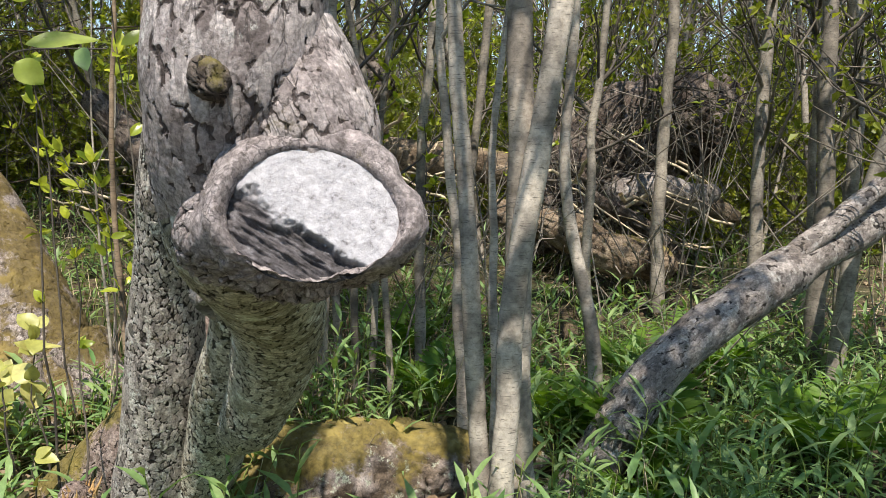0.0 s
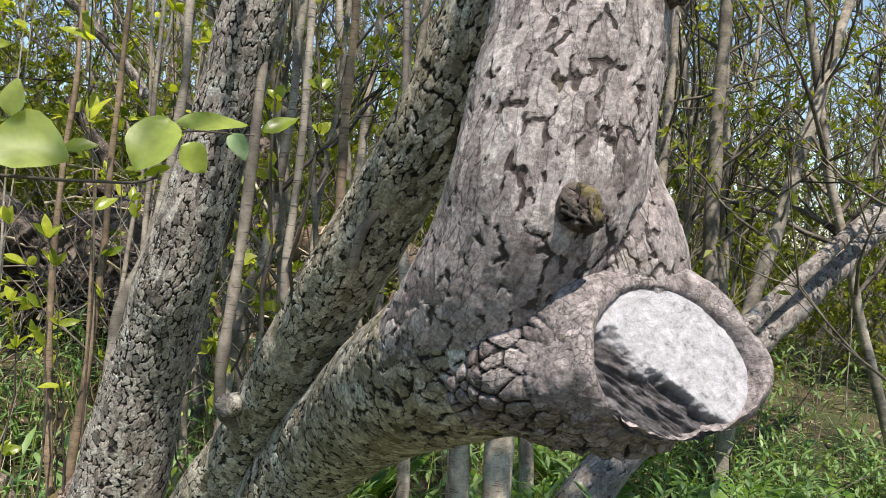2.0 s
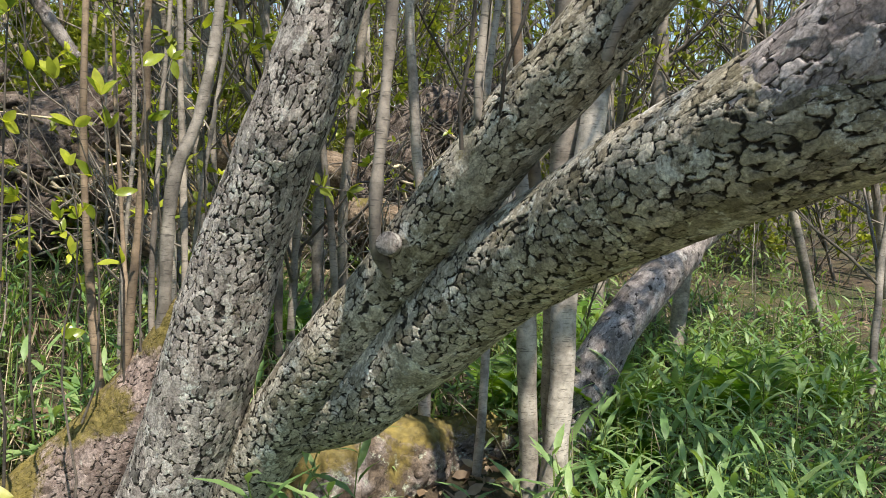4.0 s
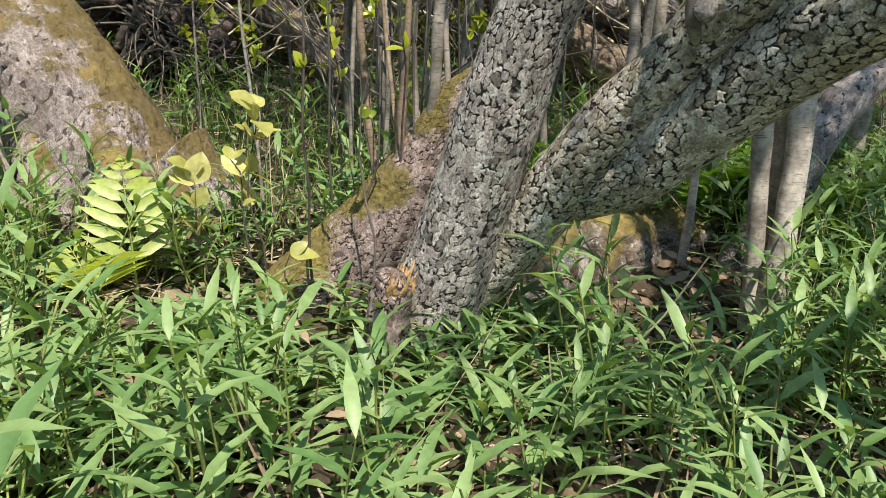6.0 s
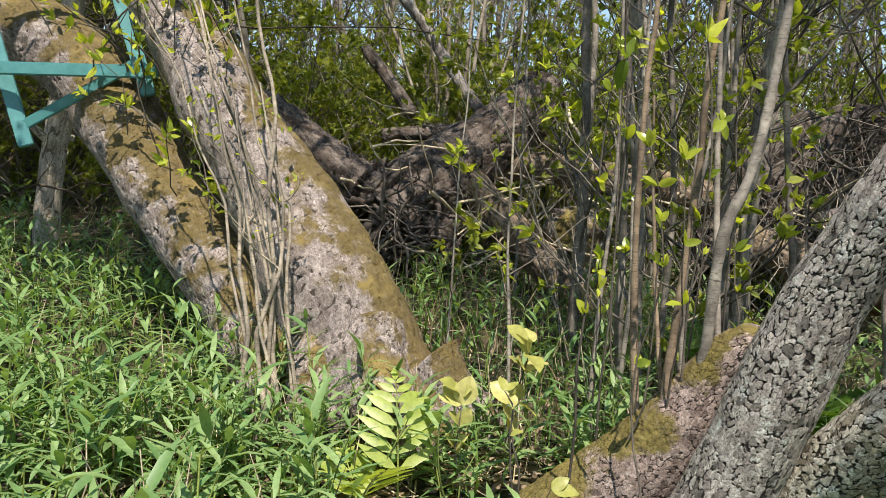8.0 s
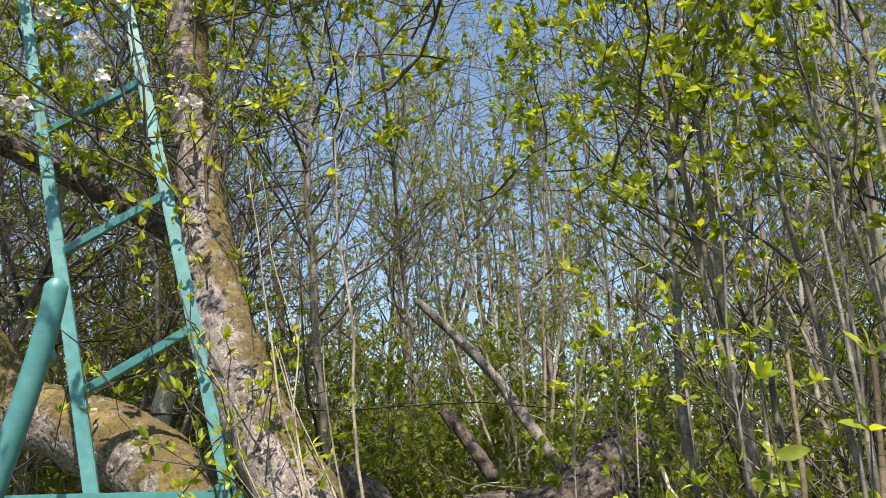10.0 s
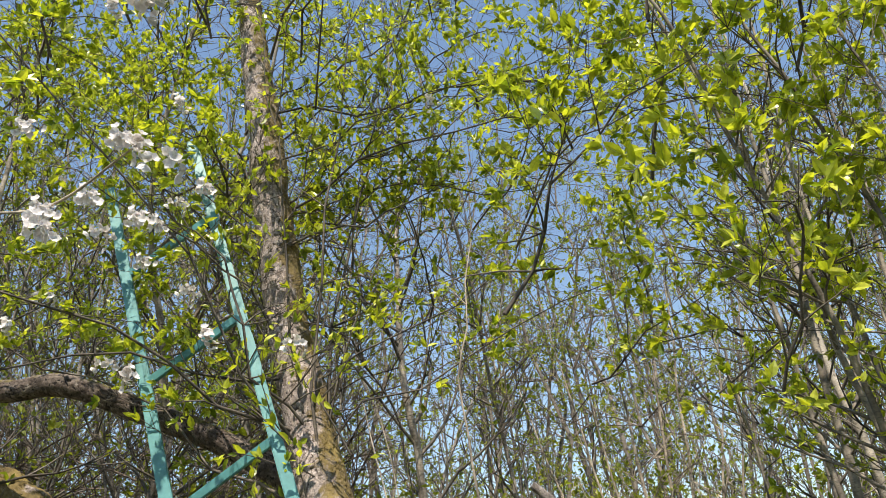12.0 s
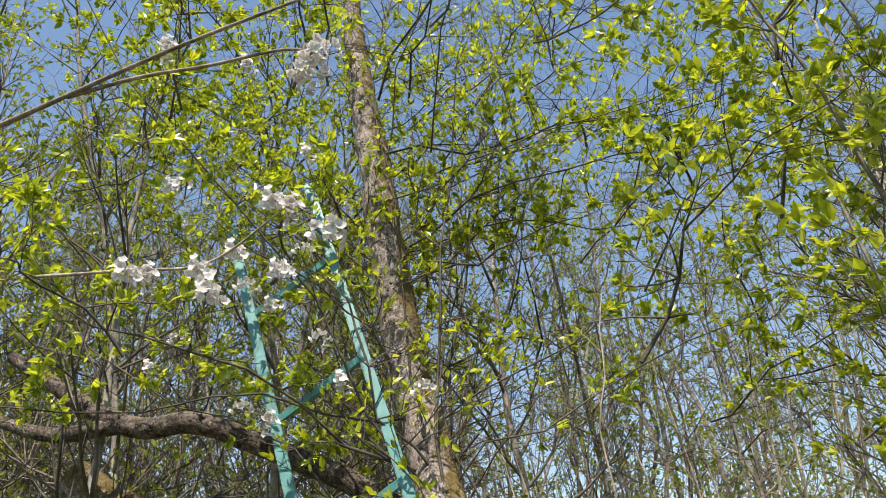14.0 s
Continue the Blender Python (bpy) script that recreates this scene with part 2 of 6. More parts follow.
def bark(name, deep, mid, pale, lichen=(0.42, 0.46, 0.36), lichen_from=0.56, moss_a=(0.09, 0.078, 0.020), moss_b=(0.20, 0.165, 0.045),
         bump=1.0, wash=(0.37, 0.325, 0.31), flake=110, dull=None, wash_from=0.46, long=0.45, coarse=130):
    """Plates with dark cracks between them, chips that run along the grain, lichen crusts and moss."""
    m, t, shader, put = nodes_of(name)
    dull = dull or tuple(0.55 * c for c in mid)
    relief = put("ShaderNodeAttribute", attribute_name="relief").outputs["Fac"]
    moss = put("ShaderNodeAttribute", attribute_name="moss").outputs["Fac"]
    plate = put("ShaderNodeAttribute", attribute_name="plate").outputs["Fac"]
    split = put("ShaderNodeAttribute", attribute_name="crack").outputs["Fac"]
    grow = put("ShaderNodeAttribute", attribute_name="grow").outputs["Vector"]
    along = put("ShaderNodeMapping", {"Vector": grow, "Scale": (1, 1, long)}).outputs[0]
    wave = put("ShaderNodeTexNoise", {"Vector": along, "Scale": 65, "Detail": 4, "Roughness": 0.65})
    small = put("ShaderNodeVectorMath", {0: wave.outputs["Color"], 1: (0.016, 0.016, 0.016)}, operation="MULTIPLY")
    bent = put("ShaderNodeVectorMath", {0: along, 1: small.outputs[0]}, operation="ADD").outputs[0]
    # tone: plate by plate, with broad pale washes
    colour = ramp(put, plate, [(0.0, dull), (0.14, mid), (0.6, tuple(0.85 * c for c in pale)), (1.0, pale)])
    colour = blend(put, ramp(put, noise_at(put, 9, 4), [(wash_from, (0, 0, 0)), (wash_from + 0.18, (0.75, 0.75, 0.75))]), colour, wash)
    tones = put("ShaderNodeTexVoronoi", {"Vector": bent, "Scale": flake}).outputs["Color"]
    colour = blend(put, 0.65, colour, ramp(put, tones, [(0.15, (0.62, 0.61, 0.60)), (0.85, (1.36, 1.35, 1.33))]), "MULTIPLY")
    # chips inside the plates
    chips = put("ShaderNodeTexVoronoi", {"Vector": bent, "Scale": flake}, feature="DISTANCE_TO_EDGE").outputs["Distance"]
    where = ramp(put, noise_at(put, 23, 4), [(0.42, (0.15, 0.15, 0.15)), (0.58, (1, 1, 1))])
    line = ramp(put, chips, [(0.0, (0, 0, 0)), (0.07, (1, 1, 1))])
    lines = blend(put, where, (1.0, 1.0, 1.0), line)
    colour = blend(put, 0.7, colour, blend(put, 0.25, lines, (1.0, 1.0, 1.0)), "MULTIPLY")
    # crusts of lichen
    level = ramp(put, noise_at(put, 26, 8, 0.75), [(lichen_from, (0, 0, 0)), (lichen_from + 0.05, (0.9, 0.9, 0.9))])
    colour = blend(put, level, colour, lichen)
    scurf = ramp(put, noise_at(put, 120, 6, 0.78), [(0.36, (0.40, 0.38, 0.36)), (0.47, (0.95, 0.95, 0.95)), (0.56, (1.12, 1.12, 1.12)), (0.66, (1.6, 1.6, 1.6))])
    colour = blend(put, 0.8, colour, scurf, "MULTIPLY")
    flecks = ramp(put, noise_at(put, 300, 3, 0.6), [(0.36, (0.65, 0.65, 0.65)), (0.64, (1.35, 1.35, 1.35))])
    colour = blend(put, 0.8, colour, flecks, "MULTIPLY")
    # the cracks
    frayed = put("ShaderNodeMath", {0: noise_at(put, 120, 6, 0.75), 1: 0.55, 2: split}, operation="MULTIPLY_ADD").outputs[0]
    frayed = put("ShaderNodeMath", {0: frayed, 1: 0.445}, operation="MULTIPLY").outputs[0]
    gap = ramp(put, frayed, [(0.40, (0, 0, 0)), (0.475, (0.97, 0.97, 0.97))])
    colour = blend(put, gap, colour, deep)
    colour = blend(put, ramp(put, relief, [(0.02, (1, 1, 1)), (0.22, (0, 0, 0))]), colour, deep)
    # moss
    green = ramp(put, noise_at(put, 70, 5, 0.7), [(0.3, moss_a), (0.7, moss_b)])
    green = blend(put, ramp(put, noise_at(put, 6, 3), [(0.56, (0, 0, 0)), (0.66, (1, 1, 1))]), green, tuple(1.35 * c for c in moss_b))
    tufts = put("ShaderNodeMath", {0: noise_at(put, 17, 10, 0.80), 1: 3.6, 2: moss}, operation="MULTIPLY_ADD").outputs[0]
    tufts = put("ShaderNodeMath", {0: tufts, 1: 0.36}, operation="MULTIPLY").outputs[0]
    mossy_ = ramp(put, tufts, [(0.78, (0, 0, 0)), (0.94, (0.92, 0.92, 0.92))])
    colour = blend(put, mossy_, colour, green)
    t.links.new(colour, shader.inputs["Base Color"])
    shader.inputs["Roughness"].default_value = 0.85
    shader.inputs["Specular IOR Level"].default_value = 0.3
    b = put("ShaderNodeBump", {"Strength": bump, "Distance": 0.325 / coarse, "Height": noise_at(put, coarse, 7, 0.78)})
    b2 = put("ShaderNodeBump", {"Strength": 0.55, "Distance": 0.003, "Height": tones, "Normal": b.outputs[0]})
    b2 = put("ShaderNodeBump", {"Strength": 0.6, "Distance": 0.002, "Height": lines, "Normal": b2.outputs[0]})
    b2 = put("ShaderNodeBump", {"Strength": 0.8, "Distance": 0.003, "Height": gap, "Normal": b2.outputs[0]}, invert=True)
    t.links.new(b2.outputs[0], shader.inputs["Normal"])
    return m


def leaf_material(name, a, b, glow=0.45, gloss=0.45, back=None):
    """Thin leaves, a to b from one to the next, through which light comes."""
    m, t, shader, put = nodes_of(name)
    chance = put("ShaderNodeNewGeometry").outputs["Random Per Island"]
    other = put("ShaderNodeObjectInfo").outputs["Random"]
    both = put("ShaderNodeMath", {0: chance, 1: other}, operation="ADD")
    colour = blend(put, put("ShaderNodeMath", {0: both.outputs[0]}, operation="FRACT").outputs[0], a, b)
    colour = blend(put, 0.7, colour, ramp(put, noise_at(put, 60, 3), [(0.3, (0.72, 0.72, 0.72)), (0.7, (1.2, 1.2, 1.2))]), "MULTIPLY")
    t.links.new(colour, shader.inputs["Base Color"])
    shader.inputs["Roughness"].default_value = gloss
    thin = put("ShaderNodeBsdfTranslucent")
    t.links.new(blend(put, 1.0, colour, back or (1.25, 1.25, 0.45), "MULTIPLY"), thin.inputs["Color"])
    mix = put("ShaderNodeMixShader", {0: glow, 1: shader.outputs[0], 2: thin.outputs[0]})
    t.links.new(mix.outputs[0], t.nodes["Material Output"].inputs["Surface"])
    return m


def stem_material(name, a, b):
    """Thin stems: a smooth, blotched bark, a to b, with leaf-shade dapples painted in."""
    m, t, shader, put = nodes_of(name)
    chance = put("ShaderNodeNewGeometry").outputs["Random Per Island"]
    other = put("ShaderNodeObjectInfo").outputs["Random"]
    both = put("ShaderNodeMath", {0: chance, 1: other}, operation="ADD")
    both = put("ShaderNodeMath", {0: both.outputs[0], 1: 0.5}, operation="MULTIPLY").outputs[0]
    colour = blend(put, both, a, b)
    stretch = put("ShaderNodeMapping", {"Vector": put("ShaderNodeTexCoord").outputs["Object"], "Scale": (16, 16, 30)}).outputs[0]
    colour = blend(put, 0.85, colour, ramp(put, noise_at(put, 1.0, 4, 0.65, stretch), [(0.30, (0.6, 0.58, 0.55)), (0.5, (1, 1, 1)), (0.75, (1.25, 1.25, 1.22))]), "MULTIPLY")
    # broad blotches: bark mottling, with dappled leaf shade put into the colour
    colour = blend(put, 0.7, colour, ramp(put, noise_at(put, 7, 4), [(0.38, (0.30, 0.29, 0.28)), (0.5, (0.95, 0.95, 0.94)), (0.62, (1.45, 1.44, 1.40))]), "MULTIPLY")
    dash = put("ShaderNodeMapping", {"Vector": put("ShaderNodeTexCoord").outputs["Object"], "Scale": (45, 45, 330)}).outputs[0]
    colour = blend(put, ramp(put, noise_at(put, 1.0, 2, 0.5, dash), [(0.60, (0, 0, 0)), (0.68, (0.75, 0.75, 0.75))]), colour, tuple(0.35 * c for c in a))
    colour = blend(put, 0.8, colour, ramp(put, noise_at(put, 75, 5, 0.75), [(0.32, (0.55, 0.53, 0.50)), (0.5, (1, 1, 1)), (0.7, (1.4, 1.38, 1.33))]), "MULTIPLY")
    t.links.new(colour, shader.inputs["Base Color"])
    shader.inputs["Roughness"].default_value = 0.82
    b_ = put("ShaderNodeBump", {"Strength": 0.4, "Distance": 0.002, "Height": noise_at(put, 1.5, 4, 0.65, stretch)})
    t.links.new(b_.outputs[0], shader.inputs["Normal"])
    return m


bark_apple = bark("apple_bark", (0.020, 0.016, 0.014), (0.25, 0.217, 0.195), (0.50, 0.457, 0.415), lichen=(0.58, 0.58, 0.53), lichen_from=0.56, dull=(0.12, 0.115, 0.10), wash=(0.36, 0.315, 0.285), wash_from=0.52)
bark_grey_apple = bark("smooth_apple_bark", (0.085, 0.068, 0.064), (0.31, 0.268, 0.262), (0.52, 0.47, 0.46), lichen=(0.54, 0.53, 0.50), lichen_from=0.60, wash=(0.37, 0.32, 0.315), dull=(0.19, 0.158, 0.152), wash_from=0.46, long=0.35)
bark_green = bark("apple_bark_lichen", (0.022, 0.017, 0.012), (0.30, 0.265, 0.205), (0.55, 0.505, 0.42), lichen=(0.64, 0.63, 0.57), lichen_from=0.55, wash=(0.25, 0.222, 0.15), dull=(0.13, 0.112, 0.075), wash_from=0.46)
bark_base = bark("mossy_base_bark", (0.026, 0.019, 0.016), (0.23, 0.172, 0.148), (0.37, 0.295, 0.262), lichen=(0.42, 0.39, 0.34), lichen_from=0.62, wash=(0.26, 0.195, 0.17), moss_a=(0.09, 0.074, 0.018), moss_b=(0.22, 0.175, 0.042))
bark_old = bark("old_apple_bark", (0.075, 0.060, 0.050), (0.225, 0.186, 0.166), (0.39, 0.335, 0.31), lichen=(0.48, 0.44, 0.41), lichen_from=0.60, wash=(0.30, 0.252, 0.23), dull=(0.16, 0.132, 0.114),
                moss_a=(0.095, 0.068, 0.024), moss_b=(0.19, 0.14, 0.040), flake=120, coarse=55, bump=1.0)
# dark brown wood, with shade among the roots painted into its crevice tone
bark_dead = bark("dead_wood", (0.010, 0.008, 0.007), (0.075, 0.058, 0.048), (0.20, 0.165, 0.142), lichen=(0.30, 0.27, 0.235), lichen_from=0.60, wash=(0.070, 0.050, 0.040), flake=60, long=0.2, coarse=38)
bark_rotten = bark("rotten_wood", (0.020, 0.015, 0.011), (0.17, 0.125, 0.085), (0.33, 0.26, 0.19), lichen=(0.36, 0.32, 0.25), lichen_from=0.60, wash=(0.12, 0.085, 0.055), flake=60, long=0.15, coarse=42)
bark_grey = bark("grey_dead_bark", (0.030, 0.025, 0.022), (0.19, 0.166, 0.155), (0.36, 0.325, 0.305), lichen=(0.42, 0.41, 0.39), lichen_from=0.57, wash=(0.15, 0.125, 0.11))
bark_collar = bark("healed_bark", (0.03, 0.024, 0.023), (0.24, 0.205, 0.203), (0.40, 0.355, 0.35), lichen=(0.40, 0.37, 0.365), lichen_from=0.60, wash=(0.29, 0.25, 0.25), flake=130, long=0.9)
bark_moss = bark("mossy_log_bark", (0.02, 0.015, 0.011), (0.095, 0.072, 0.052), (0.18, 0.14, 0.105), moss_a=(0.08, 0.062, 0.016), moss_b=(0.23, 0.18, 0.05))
stem_grey = stem_material("sapling_bark", (0.13, 0.111, 0.093), (0.36, 0.325, 0.28))
stem_brown = stem_material("shoot_bark", (0.15, 0.105, 0.07), (0.29, 0.22, 0.15))
stem_dark = stem_material("twig_bark", (0.045, 0.037, 0.031), (0.15, 0.128, 0.105))
stem_mid = stem_material("thicket_twig_bark", (0.045, 0.037, 0.030), (0.235, 0.205, 0.172))
stem_pale = stem_material("pale_sapling_bark", (0.26, 0.225, 0.19), (0.50, 0.455, 0.40))
stem_twig = stem_material("dead_twig_bark", (0.11, 0.092, 0.075), (0.30, 0.265, 0.225))
stem_vine = stem_material("dry_vine_bark", (0.22, 0.18, 0.14), (0.44, 0.38, 0.30))
stem_dry = stem_material("dry_stalk", (0.42, 0.34, 0.22), (0.62, 0.53, 0.38))
stem_green = stem_material("green_stalk", (0.13, 0.20, 0.04), (0.26, 0.29, 0.07))
leaf_forb = leaf_material("forb_leaf", (0.12, 0.235, 0.072), (0.31, 0.43, 0.17), 0.34, 0.46)
leaf_grass = leaf_material("grass_blade", (0.06, 0.15, 0.03), (0.17, 0.28, 0.05), 0.35, 0.45)
leaf_spring = leaf_material("spring_leaf", (0.14, 0.215, 0.022), (0.66, 0.69, 0.085), 0.48, 0.3)
leaf_wood = leaf_material("thicket_leaf", (0.13, 0.18, 0.026), (0.35, 0.375, 0.055), 0.5, 0.45)
leaf_yellow = leaf_material("yellow_leaf", (0.36, 0.37, 0.085), (0.56, 0.53, 0.20), 0.3, 0.4, (1.1, 1.05, 0.5))
leaf_fern = leaf_material("fern_leaf", (0.075, 0.18, 0.016), (0.17, 0.29, 0.03), 0.45, 0.5)
leaf_dry = leaf_material("dead_leaf", (0.16, 0.105, 0.06), (0.42, 0.32, 0.21), 0.2, 0.7, (1.1, 1.0, 0.8))
petal_white = leaf_material("petal", (0.78, 0.74, 0.74), (0.86, 0.84, 0.82), 0.35, 0.6, (1.0, 0.98, 0.96))


def soil():
    m, t, shader, put = nodes_of("forest_soil")
    colour = ramp(put, noise_at(put, 6, 8, 0.7), [(0.30, (0.022, 0.017, 0.011)), (0.5, (0.075, 0.055, 0.034)), (0.72, (0.19, 0.145, 0.09))])
    colour = blend(put, ramp(put, noise_at(put, 1.3, 4), [(0.45, (0, 0, 0)), (0.62, (0.75, 0.75, 0.75))]), colour, (0.045, 0.065, 0.016))
    colour = blend(put, 0.9, colour, ramp(put, noise_at(put, 90, 5, 0.75), [(0.3, (0.45, 0.45, 0.45)), (0.7, (1.5, 1.45, 1.35))]), "MULTIPLY")
    t.links.new(colour, shader.inputs["Base Color"])
    shader.inputs["Roughness"].default_value = 0.95
    b = put("ShaderNodeBump", {"Strength": 0.9, "Distance": 0.015, "Height": noise_at(put, 45, 8, 0.75)})
    t.links.new(b.outputs[0], shader.inputs["Normal"])
    return m


ground_soil = soil()


# ---- ground ----
def ground_at(x, y):
    x, y = np.atleast_1d(np.asarray(x, float)), np.atleast_1d(np.asarray(y, float))
    p = np.stack([x, y, np.zeros_like(x)], 1)
    far = ease(np.hypot(x, y - 2), 5, 14)
    z = -0.05 + 0.10 * np.clip(y - 1.7, -2.5, 4.5) - 0.07 * np.clip(x + 0.7, -3, 2.5)
    return z + 0.045 * rough(p / 0.55, 3, 3) + 0.02 * rough(p / 0.12, 2, 8) * (1 - far) + 0.25 * far * rough(p / 6, 2, 5) + 3.2 * ease(np.hypot(x, y), 16, 60)


def spread(lo, hi, fine, reach):
    mid = np.arange(lo, hi, fine)
    out = fine * (1.22 ** np.arange(1, 60))
    out = np.cumsum(out)
    out = out[out < reach]
    return np.r_[lo - out[::-1], mid, mid[-1] + out]


gx, gy = spread(-4.5, 4.0, 0.04, 600), spread(-1.0, 7.0, 0.04, 600)
mx, my = np.meshgrid(gx, gy, indexing="xy")
gz = ground_at(mx.ravel(), my.ravel())
ki, kj = np.meshgrid(np.arange(len(gy) - 1), np.arange(len(gx) - 1), indexing="ij")
q = (ki * len(gx) + kj).ravel()
me = mesh_of("ground", np.stack([mx.ravel(), my.ravel(), gz], 1), np.stack([q, q + 1, q + 1 + len(gx), q + len(gx)], 1), ground_soil)
tagged(piece("ground", me), "damp brown forest floor with leaf litter and roots", "ground", kind="structure")

# ---- the many-stemmed apple tree ----
tree = thing("apple_tree", (-0.68, 1.68, -0.05), "old leaning apple tree with cracked bark and a sawn limb", "tree")
limb("mossy_base", [(-1.03, 1.90, -0.22, 0.125), (-0.98, 1.88, -0.10, 0.118), (-0.87, 1.86, 0.02, 0.108), (-0.74, 1.82, 0.15, 0.10), (-0.642, 1.77, 0.29, 0.088), (-0.575, 1.72, 0.42, 0.07), (-0.53, 1.66, 0.50, 0.045)],
     bark_base, tree, 11, cell=0.013, aspect=1.2, fine=0.0021, amp=0.0022, scaly=0.6, moss=0.78, flare=0.1, label="mossy leaning base of the trunk", tips=True, mossward=(-0.45, -0.1, 0.9))
limb("stem", [(-0.70, 1.68, -0.10, 0.105), (-0.663, 1.66, 0.01, 0.097), (-0.606, 1.60, 0.224, 0.088), (-0.568, 1.54, 0.399, 0.082), (-0.524, 1.47, 0.598, 0.071), (-0.464, 1.35, 0.82, 0.056), (-0.405, 1.27, 1.046, 0.049), (-0.371, 1.22, 1.20, 0.047), (-0.355, 1.20, 1.32, 0.046)],
     bark_apple, tree, 12, cell=0.0125, aspect=1.8, fine=0.0017, amp=0.0028, scaly=0.55, flare=0.25, lump=0.12)
limb("stem", [(-0.358, 1.205, 1.30, 0.046), (-0.30, 1.12, 1.7, 0.040), (-0.28, 1.0, 2.3, 0.028), (-0.1, 0.9, 2.9, 0.012)], bark_apple, tree, 18, cell=0.014, aspect=1.8, fine=0.005, amp=0.0025)
limb("stem", [(-0.62, 1.72, -0.10, 0.075), (-0.589, 1.68, 0.03, 0.066), (-0.493, 1.60, 0.18, 0.064), (-0.42, 1.46, 0.366, 0.059), (-0.345, 1.33, 0.521, 0.055), (-0.293, 1.18, 0.66, 0.052), (-0.255, 1.06, 0.765, 0.048), (-0.215, 0.95, 0.86, 0.045), (-0.165, 0.85, 0.975, 0.042), (-0.125, 0.75, 1.12, 0.04), (-0.11, 0.715, 1.22, 0.037)],
     bark_green, tree, 13, cell=0.012, aspect=1.7, fine=0.0017, amp=0.0028, scaly=0.7, lump=0.12, moss=0.25)
limb("stem", [(-0.112, 0.72, 1.20, 0.037), (-0.10, 0.70, 1.3, 0.035), (-0.03, 0.64, 1.6, 0.025), (0.08, 0.55, 1.95, 0.012)], bark_green, tree, 19, cell=0.014, aspect=1.5, fine=0.005, amp=0.0025)
limb("limb", [(-0.41, 1.50, 0.28, 0.045), (-0.349, 1.40, 0.345, 0.058), (-0.28, 1.28, 0.465, 0.067), (-0.225, 1.13, 0.585, 0.072), (-0.195, 0.96, 0.665, 0.071), (-0.175, 0.82, 0.72, 0.071), (-0.152, 0.70, 0.765, 0.073), (-0.125, 0.64, 0.785, 0.070), (-0.092, 0.59, 0.79, 0.060)],
     bark_green, tree, 14, cell=0.0125, aspect=1.8, fine=0.0016, amp=0.0038, lump=0.08, scaly=1.0, label="scaly olive-grey limb", tips=True)
limb("upright", [(-0.180, 0.77, 0.735, 0.050), (-0.166, 0.71, 0.765, 0.062), (-0.148, 0.655, 0.805, 0.068), (-0.134, 0.617, 0.85, 0.069), (-0.126, 0.595, 0.90, 0.068), (-0.118, 0.590, 0.96, 0.066), (-0.109, 0.594, 1.02, 0.065), (-0.106, 0.60, 1.12, 0.063), (-0.100, 0.605, 1.25, 0.060)],
     bark_grey_apple, tree, 26, cell=0.014, aspect=1.9, fine=0.0014, amp=0.0034, lump=0.12, bare=0.40, scaly=1.3, closed=0.56, label="upright grey stem with flaking bark")
limb("upright", [(-0.101, 0.605, 1.23, 0.060), (-0.09, 0.61, 1.38, 0.057), (-0.02, 0.62, 1.7, 0.052), (0.16, 0.60, 2.2, 0.035), (0.30, 0.50, 2.6, 0.015)], bark_grey_apple, tree, 25, cell=0.018, aspect=1.8, fine=0.005, amp=0.0034)

# the sawn limb: a stub, its rolled collar and the pale face
CUT, FACING = Vector((-0.055, 0.528, 0.786)), Vector((0.16, -0.92, 0.36)).normalized()
AXIS_A = Vector((1, 0.15, -0.28)).cross(FACING).cross(FACING).normalized() * -1
AXIS_B = FACING.cross(AXIS_A).normalized()
if AXIS_B.z < 0:
    AXIS_B = -AXIS_B


def cut_face_material():
    m, t, shader, put = nodes_of("sawn_face")
    rot = put("ShaderNodeAttribute", attribute_name="rot").outputs["Fac"]
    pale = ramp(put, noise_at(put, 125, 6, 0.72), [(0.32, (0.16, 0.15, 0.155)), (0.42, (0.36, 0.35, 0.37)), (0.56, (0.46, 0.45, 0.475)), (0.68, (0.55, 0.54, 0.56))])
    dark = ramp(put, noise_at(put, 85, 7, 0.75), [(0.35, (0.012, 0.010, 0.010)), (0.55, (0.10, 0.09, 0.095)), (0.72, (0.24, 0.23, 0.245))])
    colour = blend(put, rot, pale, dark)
    t.links.new(colour, shader.inputs["Base Color"])
    shader.inputs["Roughness"].default_value = 0.8
    b = put("ShaderNodeBump", {"Strength": 0.9, "Distance": 0.003, "Height": noise_at(put, 110, 7, 0.75)})
    t.links.new(b.outputs[0], shader.inputs["Normal"])
    return m


